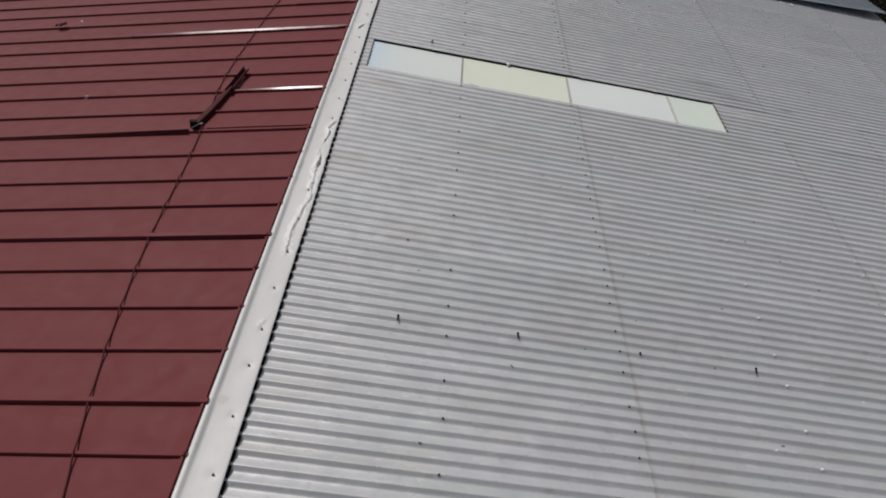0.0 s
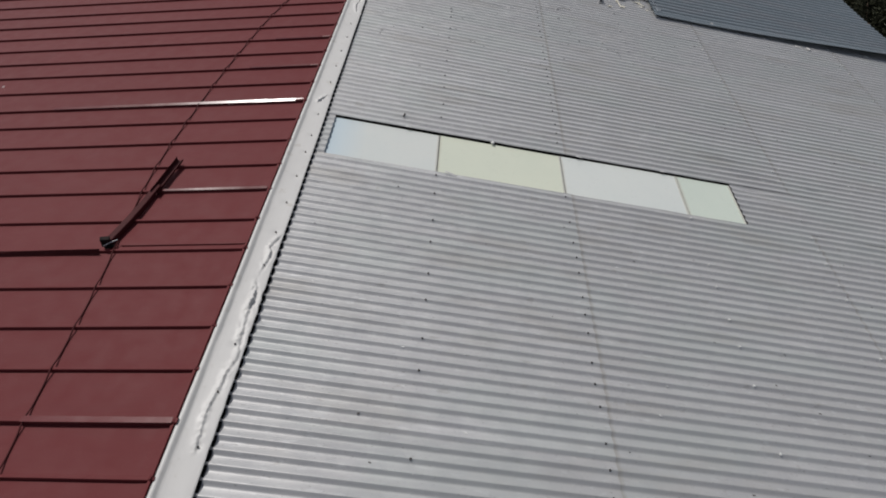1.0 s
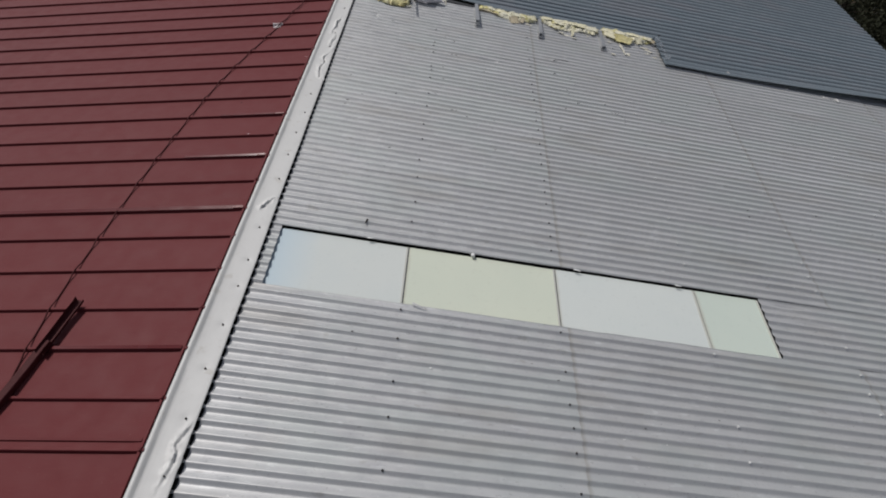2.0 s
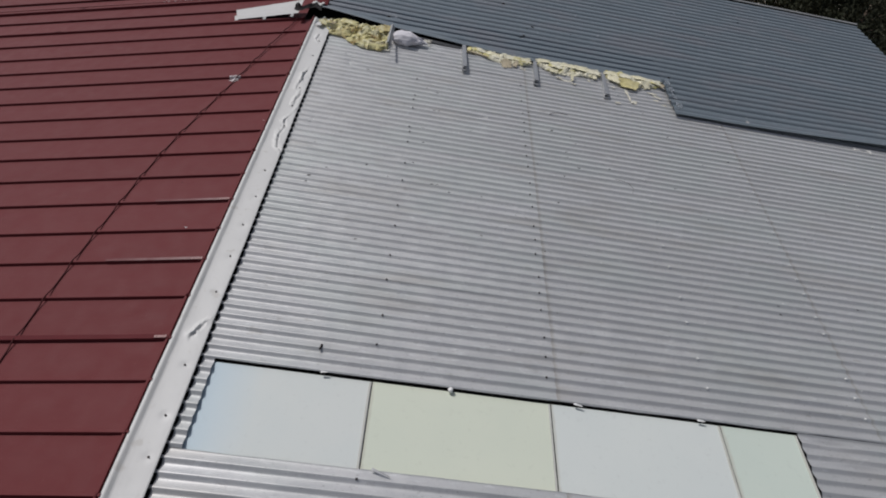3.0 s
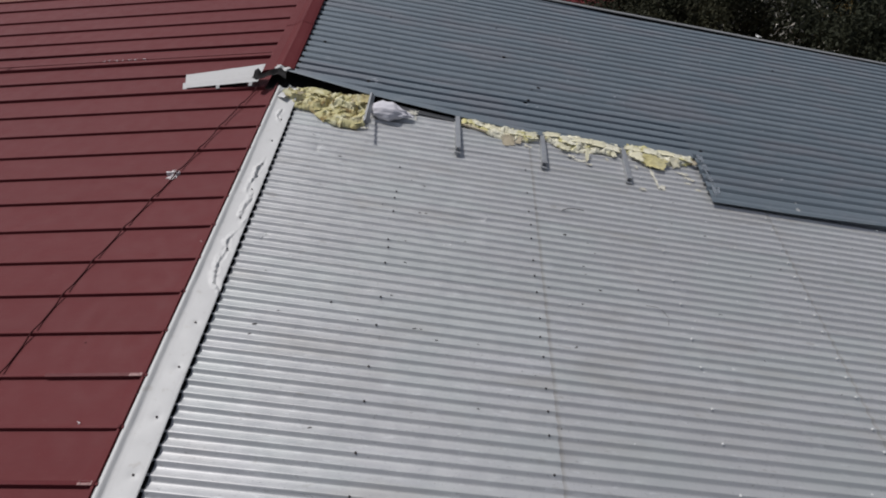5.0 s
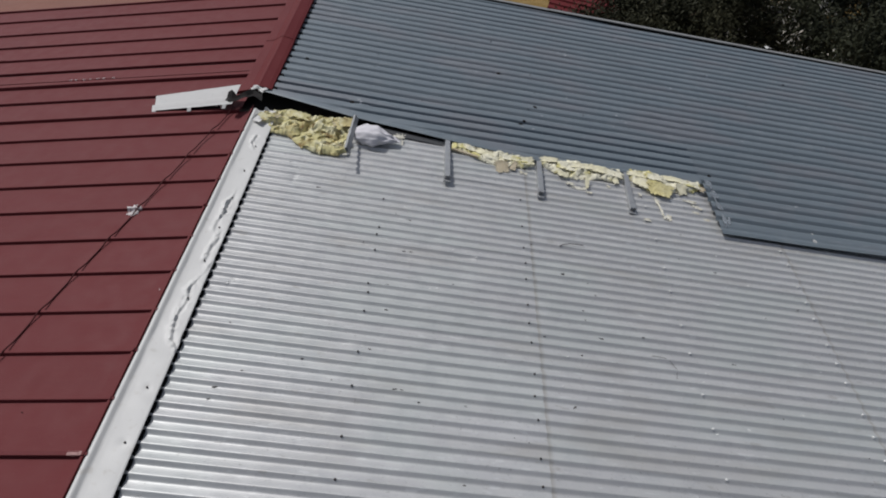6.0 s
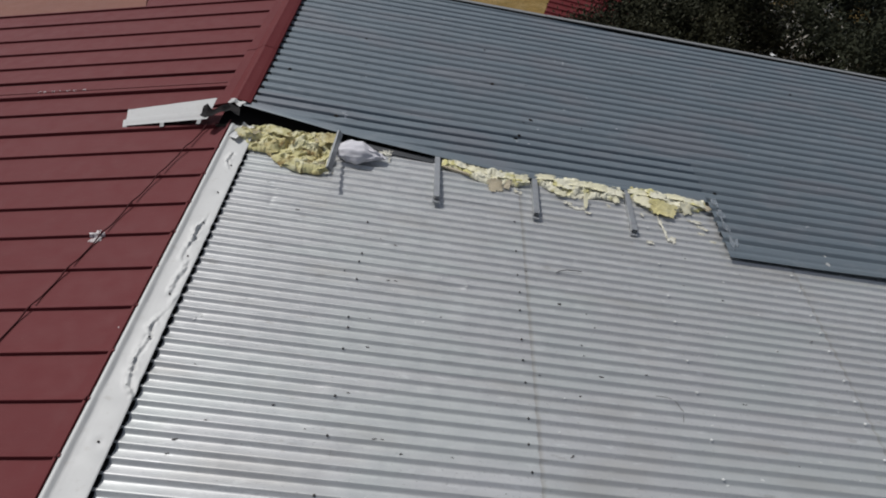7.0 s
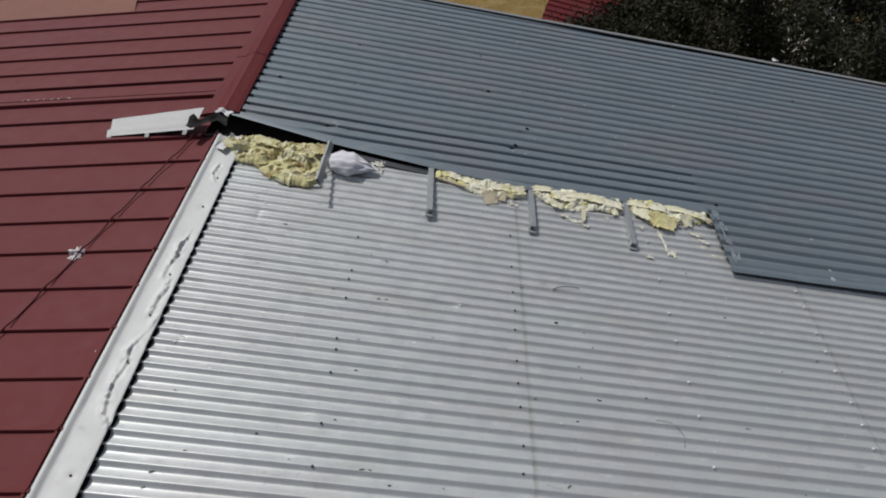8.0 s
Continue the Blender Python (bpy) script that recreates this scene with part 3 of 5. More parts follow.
# ---- red ribbed slope ----
RIBS = [-4.387 - 0.2989 * i for i in range(12, 0, -1)] + [
    -4.387, -4.11, -3.798, -3.505, -3.208, -2.920, -2.614, -2.325, -2.020, -1.705, -1.418, -1.100, -0.808, -0.490, -0.187, 0.092, 0.407, 0.713, 1.000, 1.302, 1.598, 1.892, 2.178,
    2.484, 2.784, 3.080, 3.367, 3.670, 3.982, 4.285, 4.585, 4.880, 5.150, 5.430, 5.725, 6.030, 6.380, 6.680, 6.97]
LIFTED = {4.88: (0.05, 0.030), 4.285: (0.034, 0.026), 0.092: (0.02, 0.02), -2.92: (0.028, 0.028), -4.11: (0.028, 0.028)}


def red_start(y):
    return -0.185 if y < 4.25 else -0.30


def red_sheet(y0, y1, x0, x1, parent):
    """A pan with the rib on its near side; x0 is the ridge end."""
    wide, high = LIFTED.get(round(y0, 3), (0.016, 0.020))
    prof = [(-wide / 2 - 0.004, 0), (-wide / 2, high * 0.9), (-wide / 2 + 0.002, high), (wide / 2 - 0.002, high), (wide / 2, high * 0.9), (wide / 2 + 0.006, 0.001)]
    pan = [(wide / 2 + 0.006 + (y1 - y0 - wide - 0.01) * s, 0.0015 * math.sin(math.pi * s)) for s in (0.12, 0.3, 0.5, 0.7, 0.88, 1.0)]
    prof = prof + pan
    xs = ([x0, -0.23, -0.275] if x0 > -0.2 else [x0]) + list(np.linspace(x0 - 0.15, x1, max(3, int((x0 - x1) / 0.2))))
    nu = len(xs)
    top = []
    seed = rng.random() * 40
    for x in xs:
        for yy, zz in prof:
            wob = 0.0012 * wavy(x, y0 + yy, seed, 1.1) if zz < 0.01 else 0.0
            drift = 0.004 * noise.noise(Vector((x * 0.5, y0, 2.0)))
            turn_up = 0.05 * max(0.0, x + 0.275) if y0 < 4.25 and zz < 0.01 else 0.0
            top.append((x - x0, yy + drift, red_z(x) - red_z(x0) + zz + wob + turn_up))
    v, f = shell(top, nu, len(prof), 0.001)
    return part("roofing_sheet", (v, [q[::-1] for q in f]), RED, parent, at=Matrix.Translation((x0, y0, red_z(x0))))


ribbed = thing("ribbed_roof", "oxide red painted steel roof slope with narrow raised ribs", "roof", kind="structure")
PANS = {}
for y0, y1 in zip(RIBS, RIBS[1:] + [GABLE_FAR]):
    PANS[y0] = red_sheet(y0, y1, red_start(y0), -3.05, ribbed)
    red_sheet(y0, y1, -3.0, RED_EAVE, ribbed)
for y0, xa, xb, tip in ((-2.92, -0.98, -0.21, -4), (-1.1, -1.0, -0.215, 20), (0.092, -2.4, -0.22, 17), (0.713, -0.85, -0.22, 11), (1.302, -0.75, -0.225, 8)):
    w, h = LIFTED.get(round(y0, 3), (0.014, 0.020))
    v, f = shell([[(x, y0 + q, red_z(x) + h + 0.004 + (q + w / 2) * math.tan(radians(tip * min(1.0, 0.3 + (x - xa) / 0.9))) + 0.0006 * wavy(x, q, 2, 6)) for q in (-w / 2 - 0.002, 0.0, w / 2 + 0.003)] for x in np.linspace(xa, xb, 22)], 22, 3, 0.003)
    onto("rib_cap", (v, [q[::-1] for q in f]), SHINY, PANS[y0], "shiny worn cap on a rib", Matrix())
for y0 in (0.092, 0.713, 1.302):
    h = 0.024 if y0 < 0.1 else 0.0205
    bm = bmesh.new()
    box(bm, -0.283, -0.209, y0 - 0.010, y0 + 0.012, red_z(-0.246) + h, red_z(-0.246) + h + 0.005, 0.0015)
    for x in (-0.268, -0.226):
        bmesh.ops.create_cone(bm, segments=8, cap_ends=True, radius1=0.004, radius2=0.003, depth=0.004, matrix=Matrix.Translation((x, y0, red_z(-0.246) + h + 0.006)))
    bmesh.ops.rotate(bm, verts=bm.verts, cent=(-0.246, y0, red_z(-0.246) + h), matrix=Matrix.Rotation(-math.atan(SLOPE), 3, "Y"))
    onto("rib_clip", bm, CLIP, PANS[y0], "small clip riveted on a rib end, painted in a sunlit pink", Matrix())
for y0 in RIBS:
    if y0 < 4.1:
        bm = bmesh.new()
        box(bm, -0.210, -0.198, y0 - 0.010, y0 + 0.010, red_z(-0.22) - 0.002, red_z(-0.22) + rng.choice((0.024, 0.030, 0.036)), 0.002)
        onto("rib_stop", bm, RED, PANS[y0], "", Matrix())
v, f = shell([[(x - 0.3 * (y - 6.70), y, red_z(x - 0.3 * (y - 6.70)) + z) for y, z in ((6.70, 0.006), (6.94, 0.021), (7.00, 0.022), (7.26, 0.021))] for x in np.linspace(-5.2, -1.83, 6)], 6, 4, 0.003)
tan = thing("tan_sheet", "faded tan sheet laid between ribs of the red roof", "roof patch")
part("sheet", (v, [q[::-1] for q in f]), TAN_PANEL, tan)

for y0, xa, xb, up in ((4.914, -6.0, -0.40, 0.034), (-1.648, -1.03, -0.22, 0.009)):
    v, f = shell([[(x, y0 + q, red_z(x) + 0.001 + z) for q, z in ((-0.010, 0), (-0.008, up), (0.006, up + 0.001), (0.009, 0))] for x in np.linspace(xb, xa, 14)], 14, 4, 0.001)
    part("lap_fold", (v, f), RED, ribbed, "second raised fold beside a rib")

# red ridge cap over the far half
cap_prof = [(-0.385, red_z(-0.385) + 0.028), (-0.37, red_z(-0.37) + 0.030), (-0.30, 0.040), (-0.235, 0.088), (-0.215, 0.094), (-0.195, 0.09), (-0.14, 0.083), (-0.108, 0.075), (-0.104, 0.062)]
cap = thing("ridge_cap", "deep red folded steel ridge cap with an overlapped joint", "ridge cap", kind="structure")
for lift, (y0, y1) in enumerate(((4.57, 5.52), (5.48, 7.36))):
    nu = 40
    top = [(x + 0.003 * wavy(0, y, 3, 2), y - y0, z + 0.004 * lift + 0.004 * wavy(x, y, 3, 4)) for y in np.linspace(y0, y1, nu) for x, z in cap_prof]
    v, f = shell(top, nu, len(cap_prof), 0.0015)
    part("cap_length", (v, [q[::-1] for q in f]), RED_CAP, cap, at=Matrix.Translation((0, y0, 0)))

# ---- dark corrugated slope beyond the tear ----
DAMP = 0.025
FRONT = [(-0.146, 4.545), (0.607, 4.4), (1.471, 4.288), (2.208, 4.201), (3.008, 4.233), (3.716, 4.245), (3.717, 3.612), (4.92, 3.62), (6.09, 3.65), (6.86, 3.69), (7.8, 3.77)]
LIFT = [(-0.15, 0.03), (0.3, 0.025), (0.8, 0.015), (1.5, 0.01), (3.2, 0.01), (4.4, 0.012), (5.4, 0.03), (6.5, 0.06), (8.0, 0.08)]
RAISED = [(-0.146, 4.545), (0.607, 4.4), (1.471, 4.288), (2.208, 4.201), (2.95, 4.16), (4.5, 3.62), (4.92, 3.62), (6.09, 3.65), (6.86, 3.69), (7.8, 3.77)]
DARK_Z = 0.040
DPITCH = 0.119
SCUFFS = [(0.586, 4.626, 0.05, 0.025, -0.014), (0.665, 4.595, 0.05, 0.03, 0.010), (2.101, 4.737, 0.04, 0.03, -0.010), (1.92, 5.575, 0.05, 0.03, -0.008), (1.851, 6.242, 0.05, 0.03, -0.008), (3.462, 5.276, 0.08, 0.04, 0.006), (2.814, 4.813, 0.1, 0.04, -0.006)]


def dark_z(x, y):
    """Broad low crests with narrow grooves between them, flattened and lifted along the torn front."""
    d = y - bend(x, FRONT)
    fade = min(1.0, max(0.0, (d - 0.02) / 0.12))
    fade = fade * fade * (3 - 2 * fade)
    z = DARK_Z + bend(x, LIFT) * math.exp(-max(0.0, y - bend(x, RAISED)) / 0.7) + sum(h * math.exp(-((x - a) / w) ** 2 - ((y - b) / q) ** 2) for a, b, w, q, h in SCUFFS) - 0.01 * math.exp(-d / 0.03)
    k = (y - 4.623) / DPITCH
    u = k % 1.0 - 0.5
    groove = 0.5 * (1 + math.tanh((0.14 - (0.5 - abs(u))) / 0.045))
    return z + fade * (0.0012 * math.cos(2 * math.pi * u) - DAMP * groove) + 0.004 * wavy(x, y, 2, 1.2) * min(1.0, max(0.0, (7.1 - y) / 0.6))


darkroof = thing("dark_corrugated_roof", "weathered blue-grey corrugated steel roof with a torn lifted edge", "roof", kind="structure")


def far_end(x):
    """The far gable edge, not quite square to the ridge."""
    return 7.33 - 0.016 * x


DARK_SHEETS = []


def dark_sheet(xs, y0, y1):
    """One sheet across the slope; y0 None follows the torn front."""
    nv = int((y1 - (y0 or 3.6)) / 0.0105) + 1
    top = []
    for x in xs:
        lo = y0 or bend(x, FRONT)
        for j in range(nv):
            hi = far_end(x) - 0.018 if y1 > 7.2 else y1
            y = lo + (hi - lo) * j / (nv - 1)
            top.append((x, y - y1, dark_z(x, y)))
    v, f = shell(top, len(xs), nv, 0.0014)
    DARK_SHEETS.append((xs[0], xs[-1], y0 or 3.5, y1, part("roofing_sheet", (v, f), BLUE_STEEL, darkroof, at=Matrix.Translation((0, y1, 0)), smooth=True)))


cuts = [4.623 + DPITCH * k for k in (1.5, 9.5, 17.5)] + [GABLE_FAR]
ALL_X = np.concatenate([np.arange(-0.16, 3.69, 0.0566), np.arange(3.78, EAVE + 0.01, 0.113)])
dark_sheet([x for x in ALL_X if x < 3.68] + [3.716], None, cuts[0])
dark_sheet([3.717] + [x for x in ALL_X if x > 3.76], None, cuts[0])
for a, b in zip(cuts[:-1], cuts[1:]):
    dark_sheet(ALL_X, a, b)

# flattened black screw shapes stand in for dark marks on the sheets
for x, y in ((2.102, 4.71), (1.92, 5.575), (3.442, 6.237), (4.344, 6.335), (1.005, 6.713), (0.644, 6.034), (2.264, 5.032), (0.062, 5.226), (3.818, 4.367), (5.334, 6.434), (0.577, 4.612), (1.851, 6.242), (2.736, 5.039), (2.139, 4.765)):
    sheet = [g[4] for g in DARK_SHEETS if g[0] <= x <= g[1] and g[2] <= y <= g[3]][0]
    onto("screw", black_mark, None, sheet, "", pose(x, y, max(dark_z(x, y + q) for q in (-0.03, -0.015, 0, 0.015, 0.03)) - 0.004, rng.uniform(-15, 15), rng.uniform(-15, 15), rng.uniform(-40, 40)) @ Matrix.Diagonal((rng.uniform(1.1, 1.9), rng.uniform(0.9, 1.3), 1.0, 1)) @ Matrix.Scale(0.9 if y > 5.8 or x == 2.736 else 1.5, 4))

# added black strip: paints the shade under the red cap
gap_v, gap_f = shell([[(x, yy, DARK_Z + bend(x, LIFT) * math.exp(-max(0.0, yy - 4.55) / 0.7) - 0.004) for yy in np.linspace(4.60, 7.22, 20)] for x in (-0.15, -0.080)], 2, 20, 0.05)
part("foam_closure", (gap_v, gap_f), GAP_SHADE, cap, "black strip standing in for the shaded gap under the cap")

# barge flashing at the far gable
barge = thing("barge_flashing", "pale grey steel flashing along the far gable edge", "flashing", Matrix.Translation((0, far_end(0), 0)) @ pose(0, 0, 0, 0, 0, -math.degrees(math.atan(0.016))), kind="structure")
for k, (x0, x1) in enumerate(((-0.1, 2.6), (2.605, 5.2), (5.205, EAVE + 0.03))):
    bm = bmesh.new()
    box(bm, x0, x1, -0.004, 0.050, DARK_Z + 0.012, DARK_Z + 0.019 + 0.002 * (k % 2), 0.002)
    part("flashing_length", bm, BARGE, barge)
# added dark board and strip: the shade under the flashing, put in as colour
bm = bmesh.new()
box(bm, -0.1, EAVE + 0.02, 0.004, 0.036, -0.12, DARK_Z + 0.0115)
strip = bmesh.new()
box(strip, -0.1, EAVE + 0.02, -0.0115, -0.0045, DARK_Z - 0.03, DARK_Z + 0.012)
part("drip_edge", strip, GAP_SHADE, barge, "dark strip standing in for the line of shade along the flashing")
part("barge_board", bm, RUST_AND_SHADE, barge, "dark board standing in for the shaded front of the flashing")

# ---- torn insulation and debris along the tear ----
def wool(name, front, back, height, label, mat, seed, res=0.006, matted=1.0, hole=None, slope=5.0):
    """A matted lump of torn fibre between a front and a back line of (x, y); it thins towards its rim."""
    x0, x1 = front[0][0], front[-1][0]
    deep = max(y for _, y in back) - min(y for _, y in front)
    nu, nv = int((x1 - x0) / res) + 2, int(deep / res) + 2
    origin = Vector((x0, back[0][1], 0))
    top = []
    for i in range(nu):
        x = x0 + (x1 - x0) * i / (nu - 1)
        lo = bend(x, front) + 0.020 * wavy(x, 0, seed, 11) + 0.014 * wavy(x, 0, seed + 5, 31) + 0.008 * wavy(x, 0, seed + 8, 75)
        hi = bend(x, back) + 0.014 * wavy(x, 1, seed, 13) + 0.010 * wavy(x, 1, seed + 5, 37)
        for j in range(nv):
            q = j / (nv - 1)
            y = lo + (hi - lo) * q
            rim = min(1.0, q * slope, (1 - q) * 9, (x - x0) / 0.04, (x1 - x) / 0.03)
            rim = max(0.0, rim) ** 0.6
            big = 0.66 + 0.50 * wavy(x, y, seed + 1, 6) + 0.40 * wavy(x, y, seed + 2, 15)
            fold = abs(wavy(x, y, seed + 3, 10)) + 0.6 * abs(wavy(x * 1.5, y, seed + 4, 24)) + 0.4 * abs(wavy(x, y * 1.4, seed + 14, 52))
            tuft = 0.0040 * wavy(x, y, seed + 6, 60) + 0.0030 * wavy(x, y, seed + 7, 130) - 0.45 * height * max(0.0, min(1.0, 6 * (wavy(x, y, seed + 16, 16) - 0.30)))
            split = 0.40 * math.exp(-((wavy(x, y * 1.4, seed + 9, 9) / 0.045) ** 2))
            h = height * rim * (big - 0.28 * matted * (0.5 - fold) - 0.7 * split * matted) + rim * tuft
            if hole:
                h -= height * 1.3 * math.exp(-(((x - hole[0]) / hole[2]) ** 2 + ((y - hole[1]) / hole[3]) ** 2) ** 2)
            jog = 0.006 * rim
            top.append((x + jog * wavy(x, y, seed + 11, 38) - origin.x, y + jog * wavy(x, y, seed + 13, 38) - origin.y, max(0.0105, 0.012 + h)))
    v, f = shell(top, nu, nv, 0.0)
    n = nu * nv
    v[n:2 * n, 2] = 0.0088
    v[2 * n + (len(v) - 2 * n) // 2:, 2] = 0.0088
    t = thing(name, label, "insulation", Matrix.Translation(origin), "torn insulation")
    part("fibre", (v, f), mat, t, smooth=True)
    return t


def flap(t, x, y, z, long, wide, turn, tilt, mat, seed, label="", curl=0.25, wild=0.0):
    """A thin torn layer peeled from a lump: ragged outline, curled, sloping by tilt towards its near end."""
    r = random.Random(seed)
    root = ROOF.inverted() @ t.matrix_basis.translation
    nu, nv = 12, 9
    grid = []
    ragged = [r.uniform(0.72, 1.12) for _ in range(nu)], [r.uniform(0.75, 1.1) for _ in range(nu)]
    ends = [r.uniform(0.7 - 0.4 * wild, 1.15) for _ in range(nv)]
    if wild:
        ragged = [r.uniform(0.15, 1.5) for _ in range(nu)], [r.uniform(0.15, 1.5) for _ in range(nu)]
    a = radians(turn)
    for i in range(nu):
        u = i / (nu - 1) - 0.5
        for k in range(nv):
            w = k / (nv - 1) - 0.5
            px = u * long * (ends[k] if abs(u) > 0.3 else 1.0)
            py = w * wide * (ragged[0][i] if w < 0 else ragged[1][i]) * (1 - 0.9 * abs(u) ** 3)
            pz = py * math.tan(radians(tilt)) + curl * py * py / wide - curl * px * px / long * 0.5 + 0.006 * wavy(px, py, seed, 22) + 0.003 * wavy(px, py, seed, 70)
            qx, qy = px * math.cos(a) - py * math.sin(a), px * math.sin(a) + py * math.cos(a)
            grid.append((x + qx - root[0], y + qy - root[1], max(z + pz, 0.0125)))
    v, f = shell(grid, nu, nv, 0.0015 if wild else 0.003)
    return part("torn_layer", (v, f), mat, t, label)


batt = wool("insulation_batt", [(-0.115, 4.19), (-0.063, 4.13), (0.0, 4.05), (0.063, 4.044), (0.14, 4.05), (0.22, 3.97), (0.278, 3.915), (0.363, 3.895), (0.467, 3.875), (0.567, 3.88), (0.635, 3.95)],
            [(-0.115, 4.26), (-0.03, 4.33), (0.1, 4.365), (0.2, 4.35), (0.35, 4.345), (0.42, 4.35), (0.49, 4.37), (0.61, 4.36), (0.635, 4.32)], 0.090,
            "thick torn batt of yellow glass wool lying on the corrugated roof", GLASSWOOL, 3.0, 0.0052, 1.0, (0.025, 4.16, 0.042, 0.034), 2.2)
flap(batt, -0.07, 4.20, 0.060, 0.10, 0.10, 30, 12, GLASSWOOL, 5)
flap(batt, 0.19, 4.25, 0.085, 0.17, 0.08, -10, 8, GLASSWOOL, 6)
flap(batt, 0.58, 4.24, 0.090, 0.12, 0.11, 10, 10, GLASSWOOL, 7)
flap(batt, 0.34, 3.94, 0.040, 0.15, 0.05, -8, 25, GLASSWOOL, 8)
flap(batt, 0.62, 4.07, 0.060, 0.03, 0.22, -4, 8, TORN_FOIL, 9, "pale paper facing along the cut edge")

# small torn layers standing out of the batt
fibre = np.array([tuple(v.co) for v in batt.children[0].data.vertices]) + np.array(ROOF.inverted() @ batt.matrix_basis.translation)
tear = random.Random(15)
for k in range(26):
    x, y = tear.uniform(-0.04, 0.60), tear.uniform(3.93, 4.27)
    near = fibre[np.argmin((fibre[:, 0] - x) ** 2 + (fibre[:, 1] - y) ** 2 - 0.0004 * (fibre[:, 2] > 0.03))]
    if near[2] > 0.03 and abs(near[1] - y) < 0.02:
        flap(batt, x, y, near[2] + 0.003, tear.uniform(0.035, 0.075), tear.uniform(0.022, 0.045), tear.uniform(-40, 40), tear.uniform(0, 22), (GLASSWOOL, PALE_YELLOW, BEIGE, PALE_YELLOW)[k % 4], 400 + k)

ragged = "ragged strip of yellow glass wool under the torn roof edge"
one = wool("insulation_scrap", [(1.48, 4.21), (1.6, 4.18), (1.75, 4.115), (1.84, 4.08), (1.95, 4.06), (2.04, 4.12), (2.10, 4.09), (2.2, 4.15)], [(1.48, 4.30), (1.84, 4.27), (2.2, 4.25)], 0.042, ragged, SCRAP, 21.0)
for k, (x, y, z, a, b, turn, tilt) in enumerate(((1.60, 4.24, 0.04, 0.17, 0.06, -8, 6), (1.76, 4.19, 0.045, 0.16, 0.07, -14, 12), (1.99, 4.17, 0.05, 0.20, 0.06, -4, 8), (2.13, 4.17, 0.045, 0.13, 0.08, 12, 14))):
    flap(one, x, y, z, a, b, turn, tilt, (SCRAP, WOOL_PALE)[k % 2], 30 + k)
flap(one, 1.915, 4.055, 0.030, 0.12, 0.12, 8, 15, BEIGE, 36, "torn beige facing hanging from the wool", 0.1)
flap(one, 2.015, 4.085, 0.030, 0.05, 0.08, -20, 25, BEIGE, 37)
two = wool("insulation_scrap", [(2.25, 4.18), (2.33, 4.13), (2.44, 4.07), (2.55, 4.06), (2.68, 4.08), (2.80, 4.12), (2.90, 4.10), (2.99, 4.17)], [(2.25, 4.27), (2.5, 4.30), (2.99, 4.26)], 0.045, ragged, SCRAP, 41.0)
for k, (x, y, z, a, b, turn, tilt) in enumerate(((2.33, 4.23, 0.05, 0.17, 0.06, 5, 6), (2.47, 4.17, 0.055, 0.16, 0.09, -6, 10), (2.60, 4.20, 0.06, 0.22, 0.07, 3, 6), (2.76, 4.20, 0.055, 0.18, 0.08, -5, 9), (2.90, 4.17, 0.05, 0.16, 0.07, -12, 8), (2.44, 4.08, 0.035, 0.10, 0.05, -12, 20))):
    flap(two, x, y, z, a, b, turn, tilt, (WOOL_PALE, SCRAP, WOOL_PALE)[k % 3], 50 + k)
flap(two, 2.642, 4.02, 0.040, 0.035, 0.13, -6, 18, WOOL_PALE, 57, "", 0.1)
flap(two, 2.905, 4.10, 0.035, 0.05, 0.06, 15, 20, WOOL_PALE, 58)
three = wool("insulation_scrap", [(3.03, 4.20), (3.10, 4.12), (3.2, 4.05), (3.32, 4.05), (3.42, 4.08), (3.52, 4.12), (3.62, 4.13), (3.71, 4.20)], [(3.03, 4.28), (3.3, 4.31), (3.71, 4.26)], 0.048, ragged, SCRAP, 61.0)
for k, (x, y, z, a, b, turn, tilt) in enumerate(((3.12, 4.22, 0.05, 0.18, 0.06, -4, 6), (3.26, 4.20, 0.06, 0.18, 0.07, -8, 8), (3.45, 4.22, 0.055, 0.22, 0.06, -4, 6), (3.58, 4.19, 0.055, 0.20, 0.06, -10, 10), (3.14, 4.12, 0.045, 0.14, 0.09, -25, 16))):
    flap(three, x, y, z, a, b, turn, tilt, (WOOL_PALE, SCRAP)[k % 2], 70 + k)
flap(three, 3.29, 4.055, 0.045, 0.22, 0.14, -8, 16, PALE_YELLOW, 77, "large rounded pale yellow layer peeled forward", 0.2)
flap(three, 3.50, 4.115, 0.040, 0.10, 0.11, 10, 22, TORN_FOIL, 78, "cream square of torn facing", 0.05)
flap(three, 3.66, 4.165, 0.045, 0.14, 0.05, -28, 14, BEIGE, 79, "", 0.1)

